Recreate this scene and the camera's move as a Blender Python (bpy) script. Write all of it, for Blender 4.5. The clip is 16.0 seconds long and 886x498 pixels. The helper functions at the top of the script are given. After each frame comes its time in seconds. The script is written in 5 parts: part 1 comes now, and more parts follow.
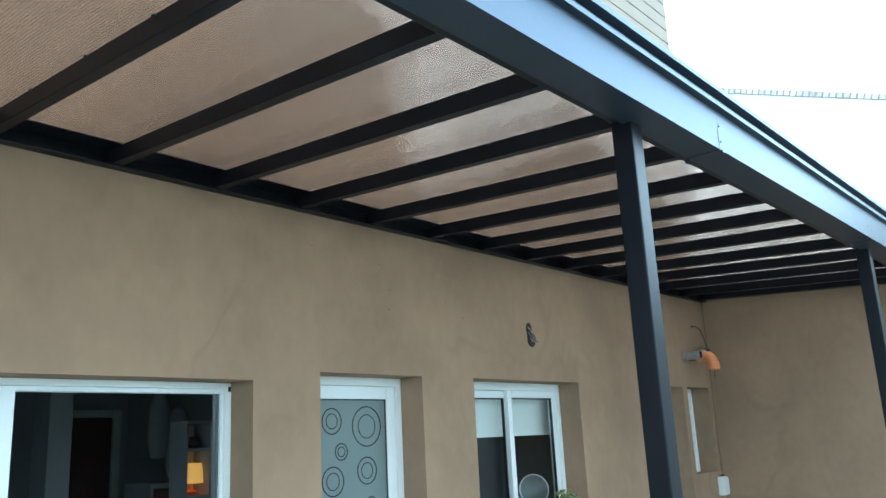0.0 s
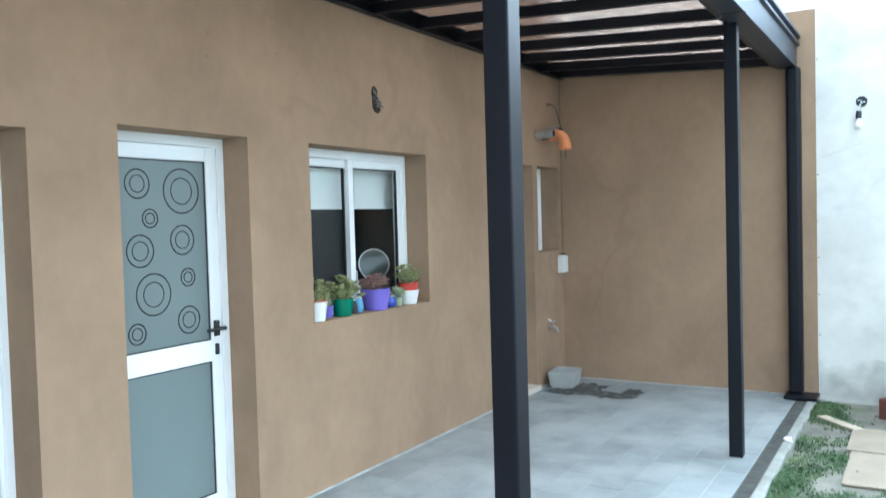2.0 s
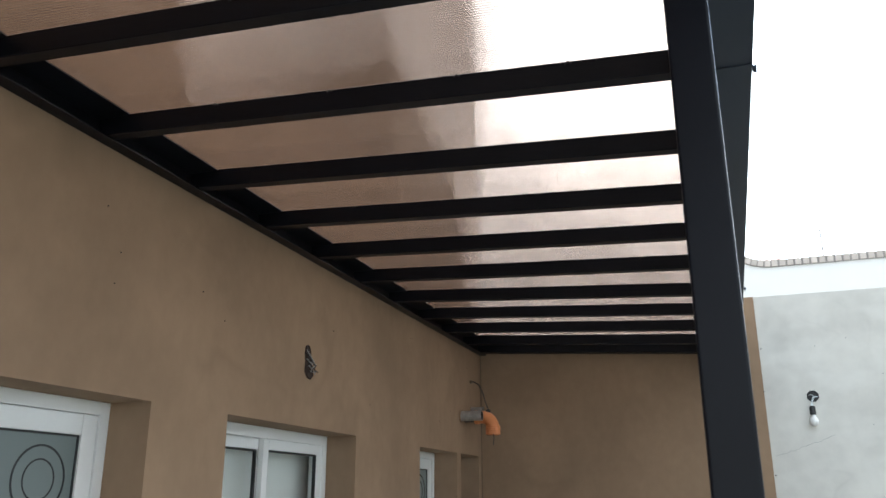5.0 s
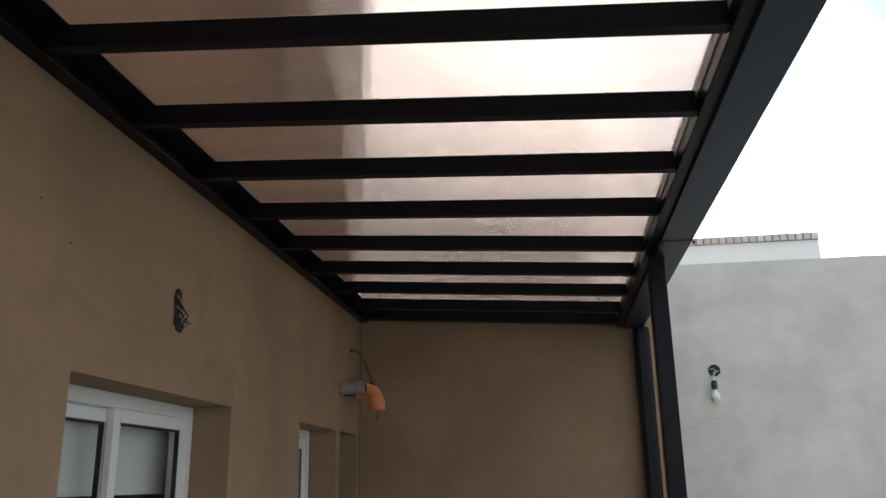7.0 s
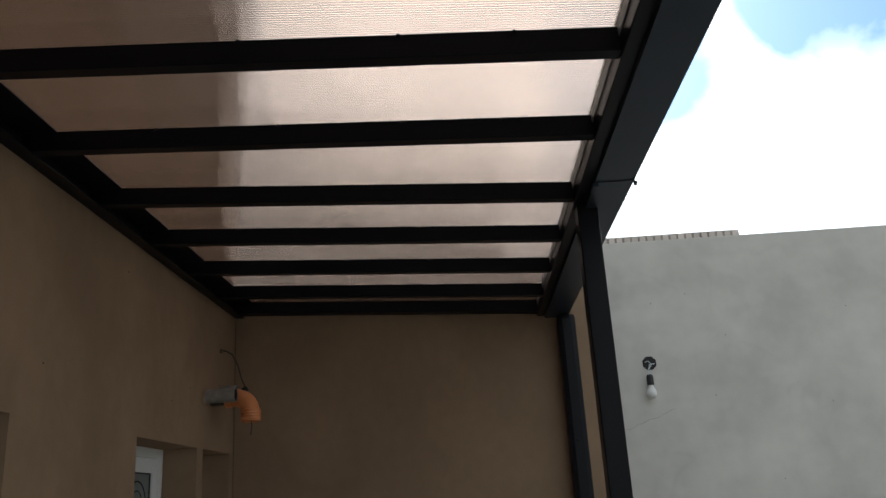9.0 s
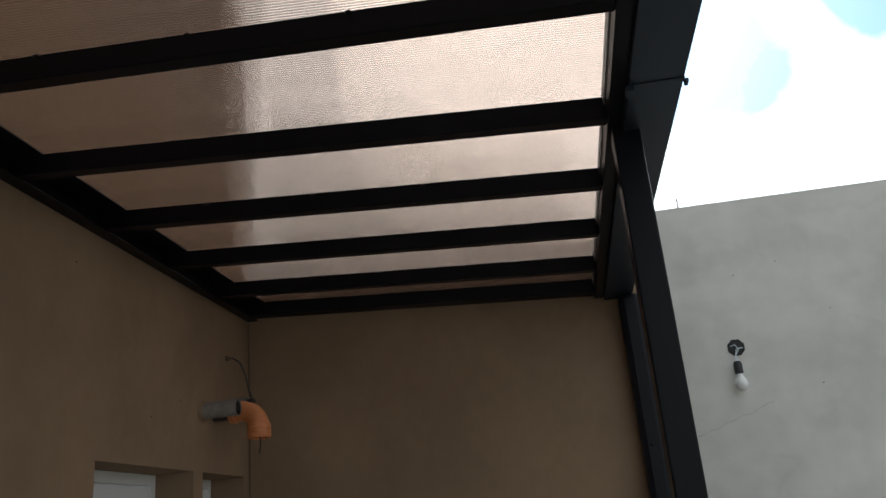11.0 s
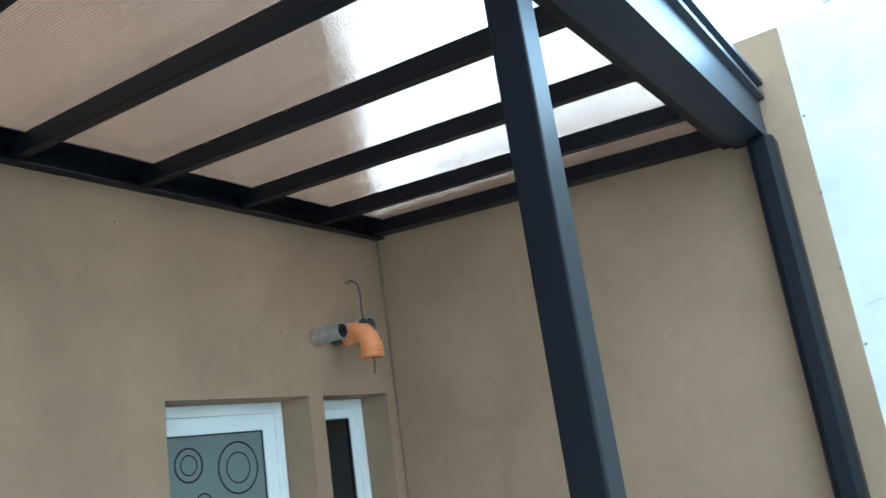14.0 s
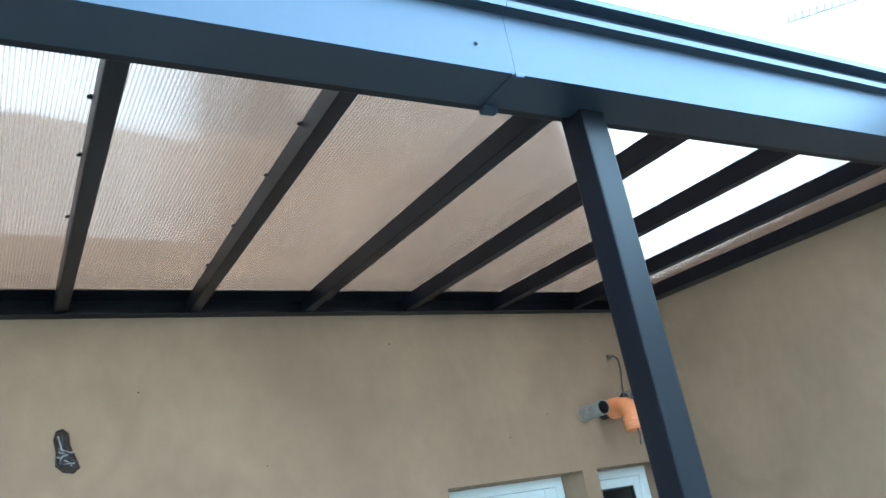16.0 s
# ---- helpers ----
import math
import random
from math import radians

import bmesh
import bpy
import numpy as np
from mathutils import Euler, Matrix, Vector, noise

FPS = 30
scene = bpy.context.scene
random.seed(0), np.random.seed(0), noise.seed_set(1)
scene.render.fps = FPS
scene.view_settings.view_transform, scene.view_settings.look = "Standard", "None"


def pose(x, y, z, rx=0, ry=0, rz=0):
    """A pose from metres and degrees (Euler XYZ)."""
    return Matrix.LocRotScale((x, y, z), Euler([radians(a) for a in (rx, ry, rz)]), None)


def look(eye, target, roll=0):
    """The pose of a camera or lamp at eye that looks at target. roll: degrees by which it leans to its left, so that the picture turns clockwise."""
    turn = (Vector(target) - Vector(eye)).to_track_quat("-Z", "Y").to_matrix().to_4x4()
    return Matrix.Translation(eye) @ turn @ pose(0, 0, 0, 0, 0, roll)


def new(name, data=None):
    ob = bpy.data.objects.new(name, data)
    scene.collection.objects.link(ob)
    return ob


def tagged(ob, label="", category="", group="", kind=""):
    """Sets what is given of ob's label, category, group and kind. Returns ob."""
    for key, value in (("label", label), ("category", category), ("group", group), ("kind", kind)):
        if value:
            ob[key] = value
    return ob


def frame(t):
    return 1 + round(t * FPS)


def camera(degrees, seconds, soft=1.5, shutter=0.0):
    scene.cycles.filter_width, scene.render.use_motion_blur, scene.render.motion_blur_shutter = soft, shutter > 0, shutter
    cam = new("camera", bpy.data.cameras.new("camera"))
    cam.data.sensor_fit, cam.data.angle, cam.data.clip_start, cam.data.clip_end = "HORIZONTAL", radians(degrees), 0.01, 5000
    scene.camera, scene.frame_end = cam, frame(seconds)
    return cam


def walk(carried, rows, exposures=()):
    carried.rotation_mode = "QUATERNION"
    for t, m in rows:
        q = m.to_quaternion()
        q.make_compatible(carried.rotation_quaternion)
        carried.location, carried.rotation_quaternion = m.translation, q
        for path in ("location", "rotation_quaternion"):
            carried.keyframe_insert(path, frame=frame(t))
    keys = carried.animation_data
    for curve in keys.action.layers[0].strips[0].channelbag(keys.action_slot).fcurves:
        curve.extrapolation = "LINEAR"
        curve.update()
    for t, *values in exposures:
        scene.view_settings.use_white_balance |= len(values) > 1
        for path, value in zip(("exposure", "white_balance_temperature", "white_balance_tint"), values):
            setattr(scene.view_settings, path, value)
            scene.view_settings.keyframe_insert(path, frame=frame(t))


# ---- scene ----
cam = camera(57.5, 16.0, shutter=0.2)
PATH = [
    (0, (-0.318, 1.302, 1.697), (-1.577, 2.785, 2.162), -2.9),
    (0.5, (-0.345, 1.305, 1.737), (-1.640, 2.768, 2.163), -0.7),
    (0.8, (-0.398, 1.374, 1.709), (-1.574, 2.965, 2.005), -2),
    (1, (-0.437, 1.46, 1.687), (-1.555, 3.108, 1.875), -2.8),
    (1.5, (-0.502, 1.656, 1.677), (-1.554, 3.353, 1.788), -1.1),
    (1.8, (-0.541, 1.743, 1.658), (-1.543, 3.473, 1.706), -0.5),
    (2, (-0.566, 1.802, 1.63), (-1.591, 3.518, 1.555), -1.6),
    (2.2, (-0.6, 1.868, 1.591), (-1.551, 3.62, 1.422), -0.5),
    (2.4, (-0.702, 1.93, 1.57), (-1.570, 3.716, 1.332), -1.1),
    (2.5, (-0.788, 1.954, 1.589), (-1.618, 3.759, 1.359), -0.7),
    (2.8, (-0.926, 2.006, 1.586), (-1.668, 3.861, 1.503), -0.4),
    (3, (-0.968, 2.039, 1.584), (-1.668, 3.912, 1.582), 0.4),
    (3.5, (-1.123, 2.147, 1.663), (-1.868, 3.976, 1.983), 0.6),
    (3.7, (-1.164, 2.179, 1.692), (-1.934, 3.98, 2.096), 1.0),
    (5.8, (-1.949, 2.737, 1.758), (-2.397, 4.59, 2.362), 0.8),
    (6, (-1.995, 2.806, 1.767), (-2.391, 4.681, 2.339), 1.5),
    (6.5, (-2.159, 2.987, 1.775), (-2.438, 4.874, 2.377), -0.5),
    (7, (-2.21, 3.177, 1.746), (-2.46, 5.082, 2.3), -1.0),
    (7.3, (-2.196, 3.354, 1.756), (-2.462, 5.246, 2.349), -2.2),
    (7.5, (-2.184, 3.47, 1.762), (-2.417, 5.359, 2.377), -2.3),
    (8, (-2.177, 3.685, 1.743), (-2.37, 5.571, 2.379), -3.8),
    (8.3, (-2.205, 3.851, 1.759), (-2.349, 5.738, 2.406), -2.8),
    (8.5, (-2.22, 3.965, 1.768), (-2.286, 5.863, 2.394), -1.9),
    (9, (-2.171, 4.184, 1.735), (-2.215, 6.092, 2.332), -3.5),
    (11.3, (-1.829, 5.137, 1.764), (-2.176, 6.994, 2.42), -6.1),
    (11.5, (-1.74, 5.219, 1.791), (-2.197, 7.071, 2.395), -5.8),
    (12, (-1.591, 5.413, 1.771), (-2.035, 7.316, 2.197), -8.1),
    (12.2, (-1.536, 5.494, 1.78), (-1.927, 7.404, 2.227), -9.1),
    (12.5, (-1.453, 5.605, 1.798), (-1.844, 7.513, 2.253), -7.8),
    (13, (-1.313, 5.748, 1.716), (-2.046, 7.552, 2.174), -7.6),
    (13.5, (-1.116, 5.884, 1.722), (-2.072, 7.579, 2.181), -8.3),
    (13.7, (-1.041, 5.857, 1.724), (-1.982, 7.552, 2.215), -8.7),
    (14, (-0.925, 5.807, 1.732), (-1.98, 7.434, 2.222), -8.4),
    (14.2, (-0.836, 5.807, 1.744), (-1.986, 7.362, 2.253), -8.8),
    (14.5, (-0.699, 5.81, 1.771), (-1.987, 7.224, 2.356), -9.0),
    (14.8, (-0.58, 5.879, 1.802), (-1.958, 7.189, 2.423), -7.4),
    (15, (-0.506, 5.915, 1.811), (-1.91, 7.193, 2.441), -7.7),
    (15.5, (-0.329, 5.912, 1.788), (-1.818, 7.054, 2.48), -9.8),
    (16, (-0.199, 5.91, 1.782), (-1.782, 6.905, 2.494), -10.6),
]
EXPOSURES = [
    (0.0, 0.23, 4900, -8), (0.5, 0.38, 4900, -7), (1.0, 0.58, 5000, -3), (1.5, 0.60, 5050, -1), (2.5, 0.36, 5420, 4), (3.0, 0.18, 5580, 5), (3.5, -0.13, 5700, 6),
    (6.0, -0.58, 6000, 10), (7.0, -1.10, 6150, 12), (8.0, -1.33, 6150, 9), (9.0, -1.72, 6200, 10), (11.5, -1.45, 6150, 9), (12.0, -0.86, 6100, 11), (12.5, -0.70, 6100, 13),
    (13.0, -0.42, 5900, 11), (13.5, 0.20, 5150, -1), (14.5, 0.84, 4680, -9), (15.0, 1.00, 4580, -10), (15.5, 0.84, 4500, -10), (16.0, 0.95, 4580, -9),
]
walk(cam, [(t, look(eye, target, roll)) for t, eye, target, roll in PATH], EXPOSURES)

# ---- world and light ----
world = bpy.data.worlds.new("overcast_sky")
scene.world = world
world.use_nodes = True
wn, wl = world.node_tree.nodes, world.node_tree.links
wn.clear()
w_out = wn.new("ShaderNodeOutputWorld")
w_bg = wn.new("ShaderNodeBackground")
w_sky = wn.new("ShaderNodeTexSky")
w_sky.sky_type = "NISHITA"
w_sky.sun_disc = False
w_sky.sun_elevation, w_sky.sun_rotation = radians(40), radians(4)
w_co = wn.new("ShaderNodeTexCoord")
w_gain = wn.new("ShaderNodeMixRGB")
w_gain.blend_type = "MULTIPLY"
w_gain.inputs[0].default_value = 1.0
w_gain.inputs[2].default_value = (0.30, 0.42, 0.52, 1)
w_noise = wn.new("ShaderNodeTexNoise")
w_noise.inputs["Scale"].default_value = 5.0
w_noise.inputs["Detail"].default_value = 6
w_ramp = wn.new("ShaderNodeValToRGB")
w_ramp.color_ramp.elements[0].position, w_ramp.color_ramp.elements[1].position = 0.40, 0.62
w_mix = wn.new("ShaderNodeMixRGB")
SUNWARD = Vector((0.05, 0.76, 0.65)).normalized()      # the sun stands behind bright cloud there
w_sund = wn.new("ShaderNodeVectorMath")
w_sund.operation = "DOT_PRODUCT"
w_sund.inputs[1].default_value = SUNWARD
wl.new(w_co.outputs["Generated"], w_sund.inputs[0])
w_lobe = wn.new("ShaderNodeMapRange")
w_lobe.interpolation_type = "SMOOTHSTEP"
w_lobe.inputs[1].default_value, w_lobe.inputs[2].default_value = 0.35, 1.0
w_lobe.inputs[3].default_value, w_lobe.inputs[4].default_value = 1.0, 3.4
wl.new(w_sund.outputs["Value"], w_lobe.inputs[0])
w_cloud = wn.new("ShaderNodeVectorMath")
w_cloud.operation = "SCALE"
w_cloud.inputs[0].default_value = (2.30, 2.42, 2.46)
wl.new(w_lobe.outputs[0], w_cloud.inputs["Scale"])
wl.new(w_cloud.outputs[0], w_mix.inputs[2])
wl.new(w_sky.outputs[0], w_gain.inputs[1])
wl.new(w_co.outputs["Generated"], w_noise.inputs["Vector"])
wl.new(w_noise.outputs["Fac"], w_ramp.inputs[0])
w_dot = wn.new("ShaderNodeVectorMath")       # one gap in the cloud, towards the north
w_dot.operation = "DOT_PRODUCT"
w_dot.inputs[1].default_value = Vector((0.42, 0.745, 0.515)).normalized()
wl.new(w_co.outputs["Generated"], w_dot.inputs[0])
w_gap = wn.new("ShaderNodeMapRange")
w_gap.interpolation_type = "SMOOTHSTEP"
w_gap.inputs[1].default_value, w_gap.inputs[2].default_value = 0.988, 0.9985
w_gap.inputs[3].default_value, w_gap.inputs[4].default_value = 1.0, -0.9
wl.new(w_dot.outputs["Value"], w_gap.inputs[0])
w_add = wn.new("ShaderNodeMath")
w_add.operation = "ADD"
w_add.use_clamp = True
w_dot2 = wn.new("ShaderNodeVectorMath")      # the gap trails off to the side
w_dot2.operation = "DOT_PRODUCT"
w_dot2.inputs[1].default_value = Vector((0.205, 0.85, 0.488)).normalized()
wl.new(w_co.outputs["Generated"], w_dot2.inputs[0])
w_gap2 = wn.new("ShaderNodeMapRange")
w_gap2.interpolation_type = "SMOOTHSTEP"
w_gap2.inputs[1].default_value, w_gap2.inputs[2].default_value = 0.990, 0.998
w_gap2.inputs[3].default_value, w_gap2.inputs[4].default_value = 1.0, -0.95
wl.new(w_dot2.outputs["Value"], w_gap2.inputs[0])
w_both = wn.new("ShaderNodeMath")
w_both.operation = "MINIMUM"
wl.new(w_gap.outputs[0], w_both.inputs[0])
wl.new(w_gap2.outputs[0], w_both.inputs[1])
wl.new(w_both.outputs[0], w_add.inputs[0])
wl.new(w_ramp.outputs[0], w_add.inputs[1])
wl.new(w_add.outputs[0], w_mix.inputs[0])
wl.new(w_gain.outputs[0], w_mix.inputs[1])
wl.new(w_mix.outputs[0], w_bg.inputs[0])
w_bg.inputs[1].default_value = 1.0
wl.new(w_bg.outputs[0], w_out.inputs[0])

sun = new("sun", bpy.data.lights.new("sun", "SUN"))
sun.data.energy, sun.data.angle, sun.data.color = 1.3, radians(30), (1.0, 0.96, 0.9)
sun.matrix_world = look(SUNWARD * 9, (0, 0, 0))


# ---- materials ----
def mat(name, base, rough=0.7, metal=0.0, var=0.12, scale=3.0, fine=60.0, bump=0.15, dist=0.01, spec=0.5, spots=None, rand=0.0, stretch=(1, 1, 1), streak=None, veins=None):
    """A surface with a base colour varied at two scales, and fine relief."""
    m = bpy.data.materials.new(name)
    m.use_nodes = True
    n, l = m.node_tree.nodes, m.node_tree.links
    b = n["Principled BSDF"]
    b.inputs["Roughness"].default_value, b.inputs["Metallic"].default_value = rough, metal
    b.inputs["Specular IOR Level"].default_value = spec
    co = n.new("ShaderNodeNewGeometry")
    out = co.outputs["Position"]
    mp = n.new("ShaderNodeMapping")
    mp.inputs["Scale"].default_value = stretch
    l.new(out, mp.inputs[0])
    big, small = n.new("ShaderNodeTexNoise"), n.new("ShaderNodeTexNoise")
    for t, s, d in ((big, scale, 5), (small, fine, 3)):
        t.inputs["Scale"].default_value, t.inputs["Detail"].default_value = s, d
        l.new(mp.outputs[0], t.inputs["Vector"])
    add = n.new("ShaderNodeMath")
    add.operation = "MULTIPLY_ADD"
    l.new(small.outputs["Fac"], add.inputs[0])
    add.inputs[1].default_value = 0.35
    l.new(big.outputs["Fac"], add.inputs[2])
    mr = n.new("ShaderNodeMapRange")
    mr.inputs[1].default_value, mr.inputs[2].default_value = 0.35, 1.0
    mr.inputs[3].default_value, mr.inputs[4].default_value = 1 - var, 1 + var
    l.new(add.outputs[0], mr.inputs[0])
    value = mr.outputs[0]
    if rand:
        oi = n.new("ShaderNodeObjectInfo")
        r2 = n.new("ShaderNodeMapRange")
        r2.inputs[3].default_value, r2.inputs[4].default_value = 1 - rand, 1 + rand
        l.new(oi.outputs["Random"], r2.inputs[0])
        mm = n.new("ShaderNodeMath")
        mm.operation = "MULTIPLY"
        l.new(value, mm.inputs[0])
        l.new(r2.outputs[0], mm.inputs[1])
        value = mm.outputs[0]
    mul = n.new("ShaderNodeVectorMath")
    mul.operation = "SCALE"
    mul.inputs[0].default_value = base
    l.new(value, mul.inputs["Scale"])
    colour = mul.outputs[0]
    if spots:
        sc, lo, hi, col, amount = spots
        sn = n.new("ShaderNodeTexNoise")
        sn.inputs["Scale"].default_value, sn.inputs["Detail"].default_value = sc, (3 if streak else 8)
        sp = n.new("ShaderNodeMapping")
        sp.inputs["Scale"].default_value = streak or stretch
        l.new(out, sp.inputs[0])
        l.new(sp.outputs[0], sn.inputs["Vector"])
        sr = n.new("ShaderNodeMapRange")
        sr.inputs[1].default_value, sr.inputs[2].default_value, sr.inputs[4].default_value = lo, hi, amount
        l.new(sn.outputs["Fac"], sr.inputs[0])
        mx = n.new("ShaderNodeMixRGB")
        mx.inputs[2].default_value = (*col, 1)
        l.new(sr.outputs[0], mx.inputs[0])
        l.new(colour, mx.inputs[1])
        colour = mx.outputs[0]
    if veins:                            # faint wandering lines left by the trowel
        sc, wide, amount = veins
        vn = n.new("ShaderNodeTexNoise")
        vn.inputs["Scale"].default_value, vn.inputs["Detail"].default_value, vn.inputs["Distortion"].default_value = sc, 2, 0.4
        l.new(out, vn.inputs["Vector"])
        vd, va, vr, gate, vg, vm = (n.new("ShaderNodeMath"), n.new("ShaderNodeMath"), n.new("ShaderNodeMapRange"), n.new("ShaderNodeTexNoise"), n.new("ShaderNodeMapRange"), n.new("ShaderNodeMath"))
        vd.operation, va.operation, vm.operation = "SUBTRACT", "ABSOLUTE", "MULTIPLY"
        vd.inputs[1].default_value = 0.5
        l.new(vn.outputs["Fac"], vd.inputs[0])
        l.new(vd.outputs[0], va.inputs[0])
        vr.inputs[1].default_value, vr.inputs[2].default_value = 0.0, wide
        vr.inputs[3].default_value, vr.inputs[4].default_value = amount, 0.0
        l.new(va.outputs[0], vr.inputs[0])
        gate.inputs["Scale"].default_value = sc * 0.8
        l.new(out, gate.inputs["Vector"])
        vg.inputs[1].default_value, vg.inputs[2].default_value = 0.48, 0.60
        l.new(gate.outputs["Fac"], vg.inputs[0])
        l.new(vr.outputs[0], vm.inputs[0])
        l.new(vg.outputs[0], vm.inputs[1])
        vx = n.new("ShaderNodeMixRGB")
        vx.inputs[2].default_value = (*[c * 0.45 for c in base], 1)
        l.new(vm.outputs[0], vx.inputs[0])
        l.new(colour, vx.inputs[1])
        colour = vx.outputs[0]
    l.new(colour, b.inputs["Base Color"])
    if bump:
        bp = n.new("ShaderNodeBump")
        bp.inputs["Strength"].default_value, bp.inputs["Distance"].default_value = bump, dist
        l.new(add.outputs[0], bp.inputs["Height"])
        l.new(bp.outputs[0], b.inputs["Normal"])
    return m


STUCCO = mat("brown_stucco", (0.316, 0.217, 0.141), 0.9, var=0.20, stretch=(1, 1, 0.8), scale=1.7, fine=15, bump=0.07, dist=0.006, spec=0.2, spots=(2.1, 0.52, 0.72, (0.220, 0.153, 0.099), 0.42), veins=(1.3, 0.040, 0.17))
CABLEPAINT = mat("painted_cable", (0.165, 0.118, 0.078), 0.7, var=0.2, bump=0)
GREY = mat("grey_render", (0.66, 0.643, 0.597), 0.9, var=0.17, scale=1.9, fine=9, bump=0.24, dist=0.006, spec=0.2, spots=(3.4, 0.50, 0.70, (0.77, 0.755, 0.71), 0.45), streak=(1.0, 1.0, 1.5), veins=(2.0, 0.030, 0.09))
CREAM = mat("beige_cladding", (0.29, 0.235, 0.185), 0.85, var=0.1, spec=0.2)
BLACK = mat("black_paint", (0.007, 0.0075, 0.011), 0.38, metal=0.0, var=0.2, scale=4, fine=120, bump=0.06, dist=0.002, spec=0.18)
GUTTER = mat("blue_black_sheet_metal", (0.048, 0.060, 0.084), 0.42, metal=0.62, spec=0.3, var=0.08, scale=2, fine=40, bump=0.04, dist=0.003)
WHITE = mat("white_aluminium", (0.85, 0.855, 0.85), 0.35, var=0.04, bump=0.03, dist=0.002)
TRACK = mat("grey_aluminium_track", (0.42, 0.43, 0.44), 0.4, metal=0.6, var=0.08, bump=0.03)
RUBBER = mat("black_gasket", (0.02, 0.02, 0.02), 0.6, var=0.1, bump=0)
TILE = mat("blue_grey_tile", (0.250, 0.272, 0.272), 0.5, var=0.28, scale=4.0, fine=40, bump=0.15, dist=0.002, rand=0.11, spots=(2.3, 0.42, 0.68, (0.39, 0.405, 0.395), 0.65))
GROUT = mat("pale_grout", (0.44, 0.45, 0.44), 0.9, var=0.3, scale=6, fine=80, spots=(4.0, 0.48, 0.62, (0.29, 0.30, 0.295), 0.8))
CONCRETE = mat("raw_concrete", (0.37, 0.37, 0.35), 0.9, var=0.2, scale=5, fine=70, bump=0.4, dist=0.008)
KERB = mat("worn_cement_kerb", (0.30, 0.298, 0.275), 0.95, var=0.25, scale=5, fine=60, bump=0.6, dist=0.012, spots=(6.0, 0.48, 0.68, (0.22, 0.225, 0.19), 0.7))
PLATE = mat("clear_plate", (0.11, 0.125, 0.125), 0.15, var=0.1, scale=9, bump=0)
PLINTH = mat("rough_mortar", (0.58, 0.57, 0.525), 0.95, var=0.25, scale=3, fine=40, bump=0.5, dist=0.010, spots=(5.0, 0.45, 0.68, (0.33, 0.325, 0.28), 0.7))
WETCEM = mat("dark_cement", (0.10, 0.10, 0.09), 0.75, var=0.4, scale=12, fine=70, bump=0.4, dist=0.006)
STAIN = mat("dark_cement_splash", (0.062, 0.066, 0.060), 0.8, var=0.5, scale=14, fine=60, bump=0.3, dist=0.004, spots=(12.0, 0.56, 0.64, (0.25, 0.26, 0.25), 0.7))
STONE = mat("cream_stone_sill", (0.62, 0.56, 0.47), 0.5, var=0.1, scale=5, fine=60, bump=0.1)
SOIL = mat("sandy_soil", (0.19, 0.177, 0.147), 0.95, var=0.4, scale=5, fine=38, bump=0.8, dist=0.02, spots=(3.0, 0.5, 0.68, (0.105, 0.13, 0.062), 0.75))
GRASS = mat("short_grass", (0.085, 0.138, 0.062), 0.7, var=0.55, scale=4, fine=90, bump=0, spec=0.25, spots=(5.0, 0.50, 0.72, (0.20, 0.22, 0.095), 0.65))
ORANGE = mat("orange_pvc", (0.72, 0.27, 0.10), 0.42, var=0.1, scale=12, fine=70, bump=0.05, dist=0.002)
ZINC = mat("galvanised_steel", (0.42, 0.42, 0.41), 0.5, metal=0.7, var=0.3, scale=25, fine=90, bump=0.2, dist=0.003)
# raw brick darkened by the shade that holes would have; none are cut
DARKHOLE = mat("raw_brick_hole", (0.05, 0.032, 0.026), 0.95, var=0.4, scale=30, fine=90, bump=0.7, dist=0.01)
WIRE = mat("dark_wire", (0.05, 0.045, 0.045), 0.6, bump=0)
PALEWIRE = mat("pale_wire", (0.55, 0.60, 0.62), 0.6, bump=0)
BULB = mat("opal_bulb", (0.83, 0.83, 0.81), 0.25, var=0.02, bump=0)
PLASTIC = mat("white_plastic", (0.74, 0.73, 0.70), 0.45, var=0.05, bump=0)
TERRA = mat("terracotta", (0.36, 0.13, 0.07), 0.8, var=0.2, scale=15)
POTWHITE = mat("white_pot", (0.76, 0.75, 0.72), 0.5, var=0.06, bump=0.03)
POTGREEN = mat("green_pot", (0.0, 0.16, 0.085), 0.45, var=0.08, bump=0.03)
POTVIOLET = mat("violet_pot", (0.17, 0.125, 0.50), 0.45, var=0.08, bump=0.03)
POTRED = mat("red_pot", (0.50, 0.045, 0.03), 0.45, var=0.08, bump=0.03)
POTBLUE = mat("blue_pot", (0.03, 0.06, 0.36), 0.3, var=0.08, bump=0.03)
LEAF = mat("succulent_leaf", (0.33, 0.35, 0.155), 0.55, var=0.5, scale=25, fine=90, bump=0.05, dist=0.002)
LEAFPINK = mat("pink_succulent_leaf", (0.34, 0.20, 0.165), 0.55, var=0.45, scale=25, fine=90, bump=0.05, dist=0.002)
LEAFPALE = mat("pale_succulent_leaf", (0.32, 0.38, 0.24), 0.55, var=0.3, scale=25, fine=90, bump=0.05, dist=0.002)
CARD = mat("cardboard", (0.31, 0.255, 0.19), 0.9, var=0.18, scale=4, fine=60, bump=0.1, spots=(9.0, 0.60, 0.72, (0.25, 0.20, 0.15), 0.7))
WOOD = mat("pale_plank", (0.50, 0.42, 0.31), 0.8, var=0.2, scale=4, fine=40, stretch=(1, 4, 1))
RUST = mat("rust_red_brickwork", (0.145, 0.05, 0.036), 0.9, var=0.25, scale=9)
WHITEWALL = mat("white_plaster", (0.80, 0.79, 0.77), 0.9, var=0.06, scale=1)
